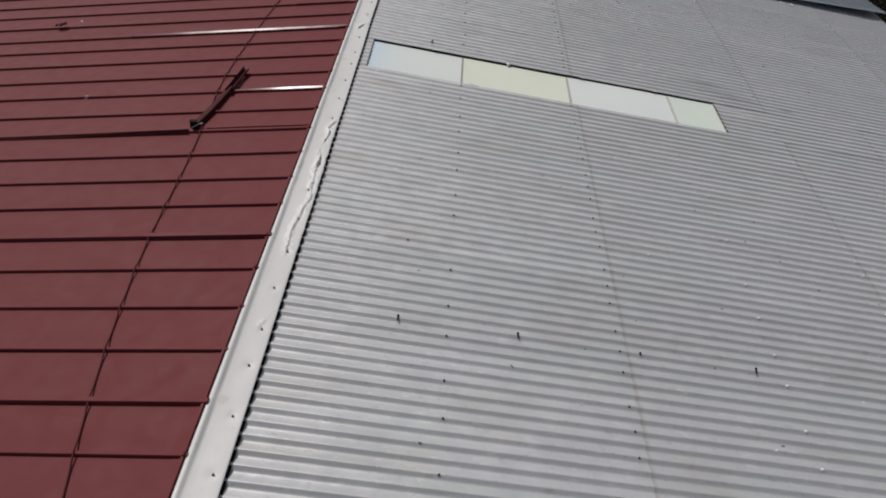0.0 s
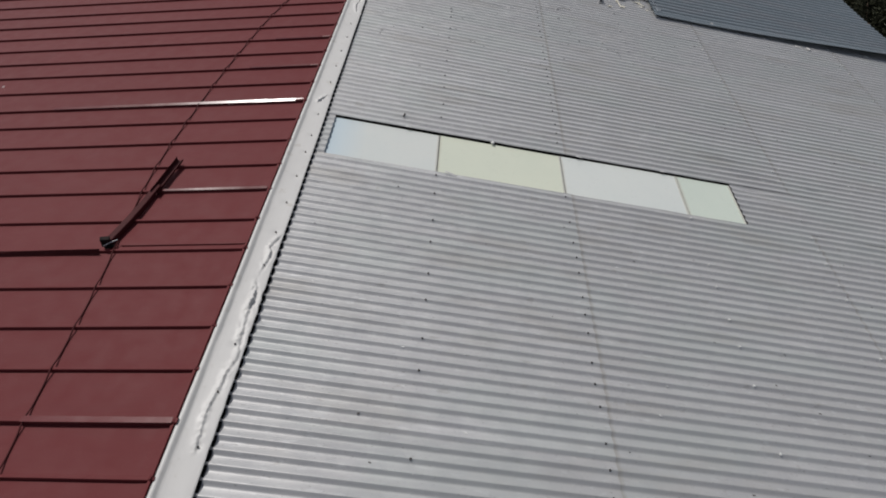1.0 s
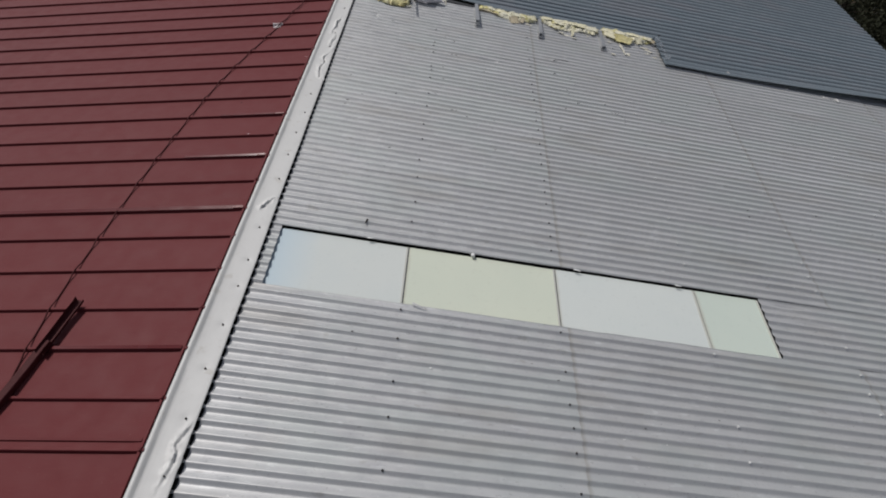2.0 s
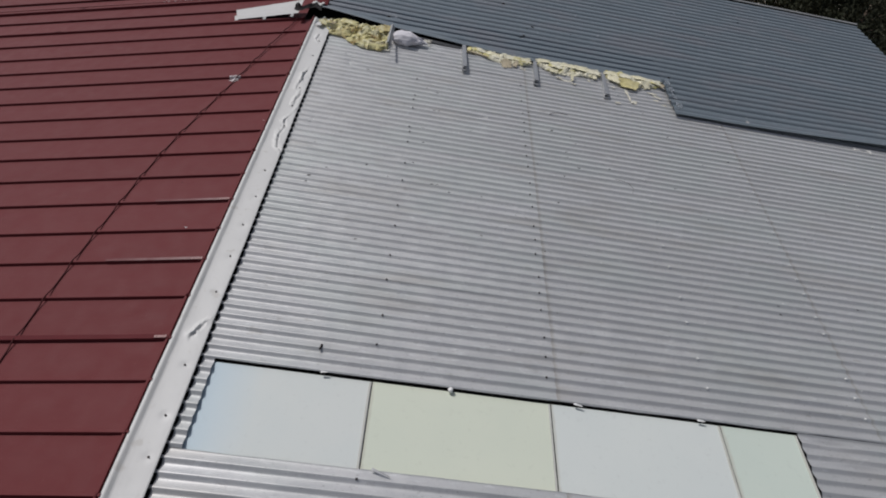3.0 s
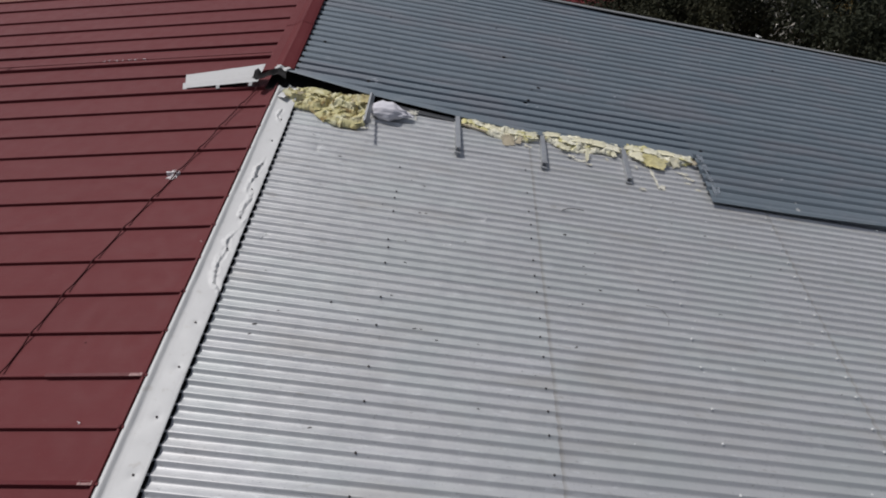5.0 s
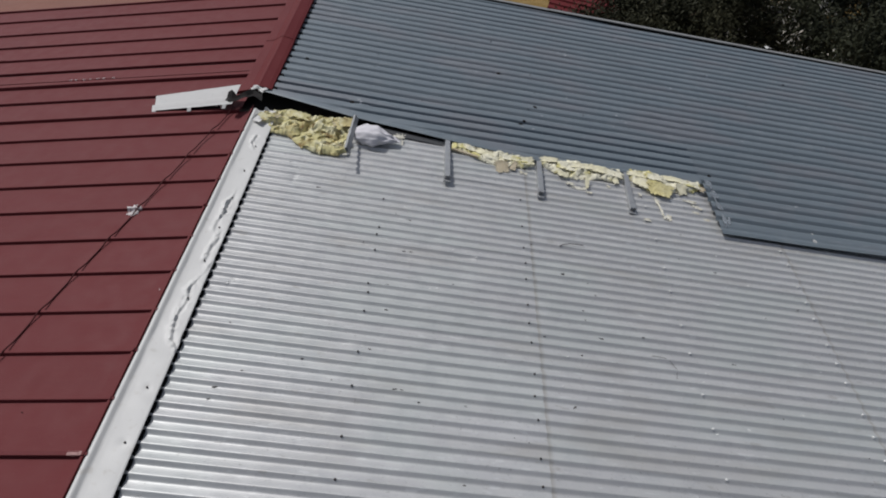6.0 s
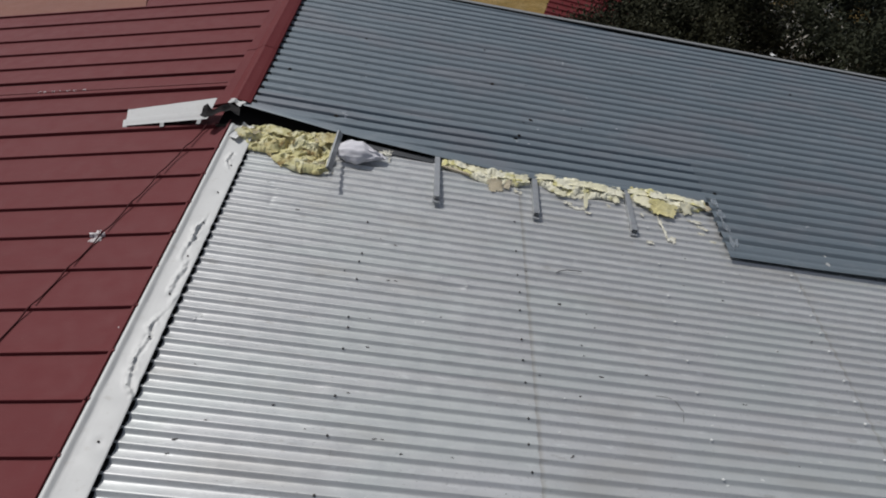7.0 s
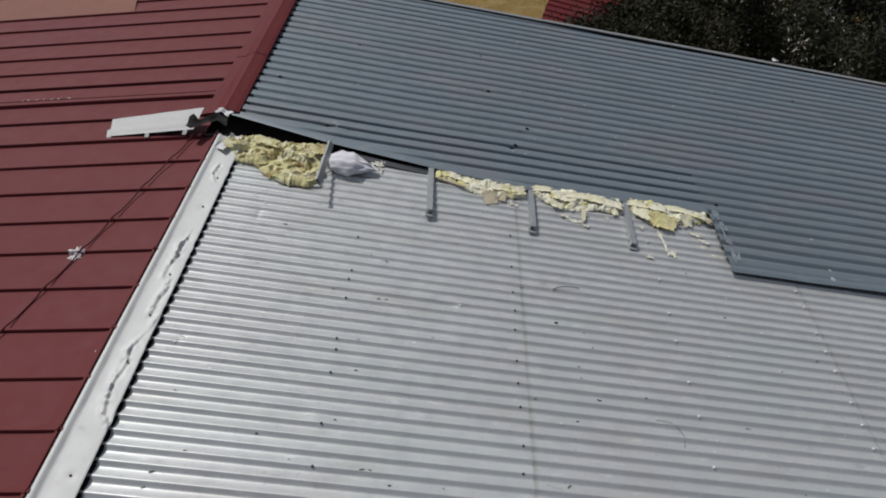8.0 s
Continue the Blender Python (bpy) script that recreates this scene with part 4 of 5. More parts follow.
for k, (x, y, a, b, turn) in enumerate(((3.255, 3.86, 0.030, 0.14, 8), (3.30, 3.74, 0.07, 0.05, -30), (3.11, 3.675, 0.06, 0.022, 0), (3.55, 3.995, 0.12, 0.022, -4), (3.60, 3.93, 0.11, 0.02, -20), (3.57, 3.86, 0.07, 0.022, -12), (3.645, 3.785, 0.06, 0.02, -6),
                                        (1.01, 4.27, 0.06, 0.04, 10), (1.06, 4.275, 0.045, 0.05, -10), (1.065, 4.20, 0.02, 0.05, 0), (2.08, 4.045, 0.04, 0.03, 30), (2.12, 4.03, 0.03, 0.025, -20), (2.50, 3.99, 0.09, 0.025, -8), (2.57, 3.95, 0.14, 0.022, -6), (2.655, 3.915, 0.06, 0.018, -8), (0.63, 3.925, 0.07, 0.03, 15), (2.84, 4.03, 0.035, 0.03, 0), (3.11, 3.985, 0.035, 0.03, 20))):
    bit = thing("insulation_tuft", "small pale torn tuft of glass wool on the corrugated roof", "insulation", Matrix.Translation((x, y, 0)))
    flap(bit, x, y, 0.0135, a, b * 1.3, turn, 0, PALE_TUFT, 90 + k, "", 0.05, 1.0)

batten = thing("timber_batten", "short pale weathered batten under the torn edge", "batten", pose(1.60, 4.172, 0.022, 4, 0, -15))
bm = bmesh.new()
box(bm, -0.115, 0.115, -0.010, 0.010, -0.010, 0.010, 0.002)
part("stick", bm, BEIGE, batten)


def crumpled(name, path, width, lift, label, category, mat, seed, base, twist=0.0, thick=0.0015, nv=9, rough=1.0, tilt=0.0):
    """A bent strip of sheet along a path of (x, y); base gives the surface below it."""
    pts = [Vector((*p, 0)) for p in path]
    nu = 10 * (len(pts) - 1) + 1
    top = []
    for i in range(nu):
        s = i / (nu - 1) * (len(pts) - 1)
        k = min(int(s), len(pts) - 2)
        p = pts[k].lerp(pts[k + 1], s - k)
        d = (pts[k + 1] - pts[k]).normalized()
        side = Vector((-d.y, d.x, 0))
        for j in range(nv):
            w = (j / (nv - 1) - 0.5) * width
            q = p + side * w * (1 + 0.3 * rough * wavy(s, j, seed, 0.9))
            z = base(q.x, q.y) + lift * (0.55 + 0.5 * rough * wavy(s, j * 0.3, seed + 2, 1.3)) + abs(w) * twist + (w + width / 2) * tilt + 0.25 * rough * width * wavy(q.x, q.y, seed + 5, 14)
            top.append((q.x - pts[0].x, q.y - pts[0].y, max(z, base(q.x, q.y) + 0.004)))
    v, f = shell(top, nu, nv, thick)
    t = thing(name, label, category, Matrix.Translation(pts[0]))
    part("sheet", (v, f), mat, t)
    return t


def on_red(x, y):
    return red_z(min(x, -0.15)) + 0.026


def on_galv(x, y):
    return 0.0095


# the roof's red made darker: shade on the near faces is in the colour
SHADED_RED = material("torn_shaded_red_steel", (0.060, 0.012, 0.013), 0.65, 0.0, [(20, 0.45, 0.7, (0.080, 0.018, 0.018), 0.6, (1, 1, 1))], [(30, 0.2, 0.004)], spec=0.15)
bent = thing("bent_flashing", "crumpled dark rusted flashing at the torn ridge", "flashing")
LOWER_EDGE = [(-0.402, 4.245, 0.13), (-0.353, 4.223, 0.12), (-0.315, 4.270, 0.105), (-0.265, 4.325, 0.095), (-0.205, 4.350, 0.088), (-0.12, 4.30, 0.07)]
UPPER_EDGE = [(-0.402, 4.345, 0.142), (-0.380, 4.375, 0.145), (-0.335, 4.335, 0.115), (-0.285, 4.385, 0.105), (-0.225, 4.445, 0.095), (-0.14, 4.40, 0.075)]
top = []
for i in range(31):
    s = i / 30 * 5
    k = min(int(s), 4)
    lo = Vector(LOWER_EDGE[k]).lerp(Vector(LOWER_EDGE[k + 1]), s - k)
    hi = Vector(UPPER_EDGE[k]).lerp(Vector(UPPER_EDGE[k + 1]), s - k)
    for w in np.linspace(0, 1, 9):
        p = lo.lerp(hi, w)
        top.append((p.x, p.y, red_z(p.x) + p.z + 0.014 * wavy(p.x, p.y, 3, 16) + 0.02 * abs(w - 0.4)))
v, f = shell(top, 31, 9, 0.002)
part("sheet", (v, [q[::-1] for q in f]), RUST_AND_SHADE, bent)
crumpled("bent_flashing", [(-0.265, 4.53), (-0.20, 4.51), (-0.13, 4.45)], 0.06, 0.09, "crumpled white end of the ridge flashing", "flashing", WHITE, 47, on_red, 0.3, rough=0.7)
crumpled("bent_flashing", [(-0.13, 4.116), (-0.07, 4.211), (-0.05, 4.305)], 0.09, 0.03, "peeled white flashing end beside the insulation", "flashing", WHITE, 52, lambda x, y: 0.03, 0.3)
# dark grey strip: the shade of the gap below the edge, as colour
crumpled("bent_flashing", [(0.706, 4.354), (0.961, 4.316), (1.177, 4.289), (1.413, 4.263)], 0.06, 0.003, "dark grey strip standing in for the shaded gap under the torn roof edge", "flashing", GREY_SHADE, 57, on_galv, rough=0.15)
film = thing("plastic_film", "clouded plastic film stuck to the torn sheet corner", "plastic film", Matrix.Translation((3.75, 4.0, 0)))
for k, (x, y, a, b, turn) in enumerate(((3.765, 4.225, 0.06, 0.10, -10), (3.775, 4.09, 0.07, 0.12, 6), (3.775, 3.94, 0.05, 0.14, 4), (3.79, 3.76, 0.07, 0.13, -8))):
    flap(film, x, y, DARK_Z + 0.019, a, b, turn, 0, PLASTIC, 140 + k, "", 0.05, 0.4)

# lifted seam of the red roof beside the torn strip
seam_top = []
for x in np.linspace(-3.0, -1.14, 24):
    h = 0.004 + 0.022 * max(0.0, (x + 3.0) / 1.86) ** 1.3
    for k in range(4):
        seam_top.append((x + 1.14, -0.005 * k + 0.004 * wavy(x, k, 3, 3), red_z(x) + 0.004 + (0.016 + h) * (1 - k / 3)))
v, f = shell(seam_top, 24, 4, 0.003)
seam = thing("lifted_seam", "red sheet edge lifted away from its rib", "roof seam", Matrix.Translation((-1.14, -1.720, 0)))
part("edge", (v, [q[::-1] for q in f]), SHADED_RED, seam)

# torn rib cover: an upturned length and an open length, bent aside and lying across the ribs
def folded(line, section, base):
    """A folded sheet: its section (across, up) carried along the line of (x, y, lift)."""
    pts = [Vector(p) for p in line]
    grid = []
    for i, p in enumerate(pts):
        d = pts[min(i + 1, len(pts) - 1)] - pts[max(i - 1, 0)]
        side = Vector((d.y, -d.x, 0)).normalized()
        for a, b in section:
            q = p + side * a
            grid.append((q.x, q.y, base(p.x) + p.z + b))
    v, f = shell(grid, len(pts), len(section), 0.0016)
    return v, [q[::-1] for q in f]


strip = thing("torn_strip", "torn dark red rib cover bent aside across the ribs", "metal strip")
part("capped_length", folded([(-1.125, -1.66, 0.030), (-1.10, -1.58, 0.034), (-1.062, -1.42, 0.036), (-1.036, -1.26, 0.034), (-1.018, -1.10, 0.030), (-1.012, -1.06, 0.028)],
                            [(-0.026, -0.012), (-0.024, 0.014), (-0.020, 0.018), (0.014, 0.016), (0.018, 0.012), (0.022, -0.020)], red_z), SHADED_RED, strip)
part("open_length", folded([(-1.012, -1.15, 0.030), (-1.000, -1.05, 0.028), (-0.985, -0.92, 0.030), (-0.966, -0.80, 0.036), (-0.960, -0.765, 0.042)],
                          [(-0.024, 0.030), (-0.022, 0.002), (-0.018, 0.0), (0.018, 0.0), (0.022, 0.002), (0.024, 0.024)], red_z), SHADED_RED, strip)
bm = bmesh.new()
box(bm, -0.028, 0.028, -0.016, 0.016, 0.0, 0.075, 0.003)
box(bm, -0.012, 0.05, -0.03, -0.012, 0.0, 0.018, 0.003)
part("foot", bm, RUST_AND_SHADE, strip, "bent dark steel foot", at=pose(-1.125, -1.655, red_z(-1.125) + 0.016, 8, 0, 20))
part("tie_wire", tube([(-1.13, -1.69, red_z(-1.13) + 0.04), (-1.09, -1.665, red_z(-1.09) + 0.05), (-1.06, -1.63, red_z(-1.06) + 0.04)], 0.003, 6), SCREW_PALE, strip, "pale end of wire", smooth=True)

# white foam block
bm = bmesh.new()
bmesh.ops.create_icosphere(bm, subdivisions=4, radius=1)
for v in bm.verts:
    c = v.co.copy()
    c.x = max(c.x, -0.80)
    taper = 1.0 - 0.72 * max(0.0, c.x) ** 0.8
    v.co = Vector((0.20 * c.x, 0.12 * c.y * taper, 0.062 * c.z * taper))
    v.co += Vector((0, 0, -0.02 * max(0.0, c.x))) + 0.018 * Vector((noise.noise(c * 2.6), noise.noise(c * 2.1 + Vector((9, 0, 0))), noise.noise(c * 3.1)))
foam = thing("foam_block", "torn white foam block poking from under the roof edge", "foam", Matrix.Translation((0.84, 4.17, 0.055)))
part("block", bm, FOAM, foam, smooth=True)


# ---- loose brackets hanging from the torn edge ----
def channel(length, width, depth, wall_t=0.0025):
    bm = bmesh.new()
    box(bm, -width / 2, width / 2, -length, 0, depth - wall_t, depth, 0.0006)
    box(bm, -width / 2, -width / 2 + wall_t, -length, 0, 0, depth - wall_t, 0.0006)
    box(bm, width / 2 - wall_t, width / 2, -length, 0, 0, depth - wall_t, 0.0006)
    return bm


for x, y, xb, yb, zt, zb, wide, deep in ((0.662, 4.372, 0.668, 3.80, 0.045, 0.125, 0.020, 0.050), (1.444, 4.319, 1.455, 3.77, 0.002, 0.035, 0.042, 0.036), (2.239, 4.229, 2.223, 3.77, 0.002, 0.020, 0.042, 0.036), (3.016, 4.261, 2.993, 3.755, 0.002, 0.012, 0.042, 0.036)):
    run = Vector((xb - x, yb - y, zb - zt))
    br = thing("metal_bracket", "grey zinc-coated channel bracket hanging loose from the torn edge", "bracket",
               Matrix.Translation((x, y, zt)) @ run.to_track_quat("-Y", "Z").to_matrix().to_4x4() @ pose(0, 0, 0, 0, -35 if zb > 0.1 else 0, 0), "brackets along the tear")
    steel = part("channel", channel(run.length, wide, deep), ZINC, br)
    bm = bmesh.new()
    box(bm, -wide * 0.66, wide * 0.66, -run.length - 0.03, -run.length + 0.012, -0.006, 0.004, 0.001)
    part("foot_plate", bm, ZINC, steel)

# ---- white flashing fragment resting on the red ribs ----
frag = thing("flashing_fragment", "broken white flashing piece with notched lip lying on red ribs", "flashing")
LONG_END, HIGH_END = ((-1.10, 4.53, 0.045), (-1.035, 4.315, 0.030)), ((-0.345, 4.495, 0.130), (-0.365, 4.285, 0.075))


def fragment(u, w, up=0.0):
    """A point of the fragment: u along it from its low end, w from the upper edge to the lip."""
    a = [p + (q - p) * w for p, q in zip(*LONG_END)]
    b = [p + (q - p) * w for p, q in zip(*HIGH_END)]
    x, y, h = [p + (q - p) * u for p, q in zip(a, b)]
    return (x, y, red_z(x) + h + up)


us, ws = np.linspace(0, 1, 36), np.linspace(0, 1, 10)
top = [fragment(u, w, 0.006 * math.exp(-((w - 0.72) / 0.1) ** 2) + 0.003 * wavy(u * 3, w, 2, 2)) for u in us for w in ws]
v, f = shell(top, len(us), len(ws), 0.002)
part("plate", (v, [q[::-1] for q in f]), GREY_WHITE, frag)
for u0, u1 in ((-0.035, 0.02), (0.43, 0.48), (0.88, 0.93)):
    top = [fragment(u, w, -0.012 * max(0.0, w - 1.0) / 0.13) for u in np.linspace(u0, u1, 4) for w in ((0.62 if u0 < 0 else 0.96), 1.0, 1.06, 1.14)]
    v, f = shell(top, 4, 4, 0.002)
    part("lip_tab", (v, [q[::-1] for q in f]), GREY_WHITE, frag)
# near-black fold that paints the shadow beneath the lip
top = [fragment(u, 0.985 - 0.01 * k, -0.004 - 0.020 * k) for u in np.linspace(0.02, 0.84, 20) for k in (0.0, 1.0, 1.6)]
v, f = shell(top, 20, 3, 0.0015)
part("lip", (v, [q[::-1] for q in f]), RUST_AND_SHADE, frag, "near-black fold standing in for the shadow under the lip")

# ---- slack cable over the red roof ----
CABLE = [(-0.24, 4.32), (-0.378, 4.275), (-0.59, 3.37), (-0.716, 2.81), (-0.80, 2.48), (-0.89, 2.12), (-0.945, 1.88), (-1.02, 1.15), (-1.085, 0.51), (-1.10, 0.0), (-1.145, -0.75), (-1.10, -1.3), (-1.04, -1.74), (-1.03, -1.97), (-0.995, -2.3), (-0.983, -2.92), (-0.857, -3.78), (-0.798, -4.09), (-0.678, -4.57), (-0.5, -5.25), (-0.2, -6.2)]
cy = np.linspace(4.30, -6.2, 420)
cx = np.interp(cy, [p[1] for p in CABLE][::-1], [p[0] for p in CABLE][::-1])
cx = np.convolve(np.pad(cx, 18, mode="edge"), np.ones(37) / 37, mode="valid")
cx -= np.interp(cy, (-2.5, 0.3, 2.6, 3.6), (0.0, 0.018, 0.018, 0.0))
cable = thing("cable", "thin dark cable lying slack across the red ribs", "cable")
part("sheath", tube([(x, y, red_z(x) + 0.0075 + 0.0165 * math.exp(-(min(abs(y - q) for q in RIBS) / 0.055) ** 2) + 0.012 * min(1.0, max(0.0, (y - 2.9) / 0.9))) for x, y in zip(cx, cy)], 0.0048, 6), RUBBER, cable, smooth=True)

# ---- droppings and loose fixings ----
def red_top(x, y):
    """The red sheet's surface, with its ribs."""
    return red_z(x) + (0.0215 if min(abs(y - q) for q in RIBS) < 0.010 else 0.0025)


def splash(x, y, r, height, mat, label, count=26):
    """Dried streaks thrown outward from one spot, lying on the surface that height gives."""
    g = random.Random(int(1000 * abs(x + 3 * y)))
    fv, ff = [], []
    for k in range(count):
        a, d = g.uniform(0, 6.28), r * g.uniform(0.05, 0.75)
        long, wide = r * g.uniform(0.12, 0.34), r * g.uniform(0.05, 0.11)
        b = len(fv)
        for m in range(8):
            u, w = long * math.cos(m * 0.785), wide * math.sin(m * 0.785)
            px, py = (d + u) * math.cos(a) - w * math.sin(a), (d + u) * math.sin(a) + w * math.cos(a)
            fv.append((px, py, height(x + px, y + py) - height(x, y) + 0.0015))
        fv += [(p[0], p[1], p[2] - 0.002) for p in fv[b:b + 8]]
        ff += [tuple(b + m for m in range(8)), tuple(b + 15 - m for m in range(8))] + [(b + (m + 1) % 8, b + m, b + 8 + m, b + 8 + (m + 1) % 8) for m in range(8)]
    t = thing("bird_dropping", label, "dropping", Matrix.Translation((x, y, height(x, y))))
    tagged(part("stain", (fv, ff), mat, t), kind="stuff")


splash(-0.70, 3.075, 0.075, red_top, DROPPING, "white dried bird dropping on a red rib", 40)
splash(-0.435, 1.032, 0.018, red_top, DROPPING, "small pale dropping on the red roof", 8)
splash(-2.28, -1.10, 0.03, red_top, DROPPING, "small pale dropping on the red roof", 12)
splash(-0.636, 1.531, 0.012, red_top, RUST_AND_SHADE, "small dark speck on the red roof", 5)
splash(-0.236, 2.335, 0.012, red_top, DROPPING, "small pale dropping on the red roof", 6)
splash(-3.17, 0.575, 0.03, red_top, DROPPING, "small pale dropping on the red roof", 10)
for x in (-2.06, -2.01, -1.93, -1.87, -1.80, -1.74, -1.65):
    splash(x, 4.914, 0.020, lambda a, b: red_z(a) + (0.037 if abs(b - 4.914) < 0.012 else 0.003), DROPPING, "pale chip in the paint of a raised fold", 9)
for x, y, r in ((2.691, 6.215, 0.03), (2.113, 4.669, 0.022), (0.645, 4.641, 0.05), (4.355, 6.31, 0.018), (2.69, 6.26, 0.02), (4.551, 4.117, 0.03)):
    splash(x, y, r, lambda a, b: dark_z(a, b) + 0.0015, SCUFF, "pale scuff mark on the dark corrugated roof", 9)

# bent-up end of a rib on the red slope
crumpled("bent_rib_end", [(-3.36, 0.40), (-3.31, 0.395), (-3.25, 0.42)], 0.05, 0.05, "small bent-up piece of red rib", "metal scrap", SHADED_RED, 91, lambda x, y: red_z(x) + 0.018, 0.4)
# pale scraps caught on the dark sheet's front edge
for k, (x, y, a, b, turn, z) in enumerate(((4.575, 3.80, 0.02, 0.06, 12, 0), (4.54, 3.68, 0.04, 0.03, -20, 0), (5.78, 3.57, 0.13, 0.04, -6, 0.016), (5.92, 3.55, 0.08, 0.06, 15, 0.018), (6.72, 3.70, 0.16, 0.05, -8, 0.018), (6.84, 3.69, 0.10, 0.07, 10, 0.016), (5.45, 7.35, 0.09, 0.08, 20, 0.067))):
    bit = thing("torn_scrap", "small whitish torn scrap caught at the dark roof edge", "scrap", Matrix.Translation((x, y, 0)))
    flap(bit, x, y, z or dark_z(x, y) + 0.006, a, b, turn, 0, GREY_WHITE if k < 2 else WHITE, 170 + k, "", 0.05, 1.0)


def specks(name, label, count, mat, size, area, height, seed):
    """Small flat flakes, dirt and pale marks, lying on a sheet; height gives the surface under each."""
    r = random.Random(seed)
    fv, ff = [], []
    for k in range(count):
        x, y = r.uniform(area[0], area[1]), r.uniform(area[2], area[3])
        q, a = size * r.uniform(0.4, 1.3), r.gauss(0, 0.35)
        z = height(x, y) + 0.0022
        ring = []
        for m in range(6):
            w = q * r.uniform(0.6, 1.2)
            dx, dy = math.cos(m * 1.047) * w, math.sin(m * 1.047) * w * 0.4
            ring.append((x + dx * math.cos(a) - dy * math.sin(a), y + dx * math.sin(a) + dy * math.cos(a), z))
        b = len(fv)
        fv += ring + [(p[0], p[1], p[2] - 0.0035) for p in ring]
        ff += [tuple(b + m for m in range(6)), tuple(b + 11 - m for m in range(6))] + [(b + (m + 1) % 6, b + m, b + 6 + m, b + 6 + (m + 1) % 6) for m in range(6)]
    t = thing(name, label, "dirt", kind="stuff")
    part("flakes", (fv, ff), mat, t)


def galv_z(x, y):
    return wave((0.5 - (y - VALLEY) / P) % 1.0) + 0.002 + dent(x, y)


specks("dirt_specks", "small dark specks of dirt on the galvanised corrugated roof", 45, SPECK, 0.011, (0.15, 6.5, 0.1, 3.9), galv_z, 5)
specks("dirt_specks", "small dark specks of dirt on the galvanised corrugated roof", 70, SPECK, 0.011, (0.15, 6.5, -6.0, -0.7), galv_z, 6)
specks("lime_specks", "small pale scuffs and specks on the galvanised corrugated roof", 60, SCREW_PALE, 0.010, (0.1, 6.5, 0.1, 3.8), galv_z, 8)
specks("lime_specks", "small pale scuffs and specks on the galvanised corrugated roof", 60, SCREW_PALE, 0.010, (0.1, 6.5, -6.0, -0.7), galv_z, 9)
specks("dirt_specks", "small dark specks of dirt on the blue-grey corrugated roof", 40, SCREW_DARK, 0.008, (0.1, 7.0, 4.8, 7.0), dark_z, 11)
specks("lime_specks", "small pale specks on the blue-grey corrugated roof", 60, SCUFF, 0.012, (0.1, 7.0, 4.6, 7.0), dark_z, 12)

# single marks: dark dashes rubbed into the sheets, pale scratches and dent glints, a dirty patch beside the flashing
RUBS = [(1.191, 2.954), (1.237, 2.957), (1.103, 2.627), (1.126, 2.426), (1.062, 2.117), (1.228, 1.865), (1.273, 1.867), (1.368, 1.802), (1.645, 1.816), (0.687, 1.998), (2.437, 2.557), (2.38, 2.271), (2.296, 1.895), (2.432, 2.632),
        (3.769, 3.473), (3.551, 3.185), (3.337, 2.873), (3.418, 2.351), (0.494, 3.488), (2.533, 2.42), (2.545, 2.786), (2.328, 2.946), (0.261, 1.758), (0.252, 1.684)]
for k, (x, y) in enumerate(RUBS):
    q = 0.009 if k % 3 else 0.013
    specks("dirt_mark", "small dark rubbed mark on the galvanised corrugated roof", 2, SCREW_DARK if k % 2 else SPECK, q, (x - 0.008, x + 0.008, y - 0.003, y + 0.003), galv_z, 300 + k)
# the last two paint the highlights on the dent as pale flakes
for k, (x, y) in enumerate(((0.322, 3.586), (0.321, 3.513), (0.235, 3.742), (1.16, 3.408), (0.127, 2.474), (0.148, 2.508), (3.774, 3.091), (3.776, 2.03), (1.525, 3.035), (1.705, 2.995))):
    specks("lime_mark", "pale scratches and painted dent glints on the galvanised corrugated roof", 3, SCREW_PALE, 0.008, (x - 0.012, x + 0.012, y - 0.012, y + 0.012), galv_z, 340 + k)

scratch = thing("scratch_mark", "thin curved brownish scratch on the corrugated roof", "scratch")
line = [(2.858, 2.335), (2.90, 2.335), (2.945, 2.328), (2.975, 2.31), (2.998, 2.28), (3.006, 2.25), (3.003, 2.215), (2.992, 2.185)]
part("groove", tube([(x, y, galv_z(x, y) + 0.001) for x, y in line], 0.0016, 5), SPECK, scratch)

wire = thing("wire_scrap", "short bent scrap of dark wire on the corrugated roof", "wire", Matrix.Translation((2.328, 3.222, 0.0125)))
part("strand", tube([(0, 0, 0), (0.03, 0.018, 0.006), (0.08, 0.032, 0.010), (0.14, 0.040, 0.006), (0.19, 0.044, 0.0)], 0.0028, 6), SCREW_DARK, wire, smooth=True)

for x, y, long, turn in ((1.418, -3.418, 0.036, 4), (2.95, -3.43, 0.042, -12), (0.685, -3.422, 0.036, 2), (0.652, 0.16, 0.034, -14), (2.19, -3.43, 0.012, 0)):
    t = thing("loose_screw", "loose dark roofing screw lying on the sheet", "screw", Matrix.Translation((x, crest(y), AMP + 0.0045)) @ pose(0, 0, 0, 0, 0, turn))
    part("shank", tube([(0, -long * 0.5, 0.001), (0, long * 0.35, 0.0), (0, long * 0.5, 0.002)], [0.0052, 0.0062, 0.0085], 8), RUST_AND_SHADE, t)
    part("head", screw_dark, None, t, at=pose(0, long * 0.5, 0.002, 70, 0))


# ---- shed, trees and bushes beyond the gable ----
def free_thing(name, label, category, m, group="", kind=""):
    ob = new(name)
    ob.empty_display_size = 0.2
    ob.matrix_basis = m
    return tagged(ob, label, category, group, kind)


shed = free_thing("shed", "small shed with a red ribbed steel roof beside the trees", "shed", pose(4.7, 12.75, -0.1, 0, 0, -14))
bm = bmesh.new()
box(bm, -0.7, 1.0, -1.2, 1.3, 0, 1.85, 0.01)
part("wall", bm, BARK, shed)
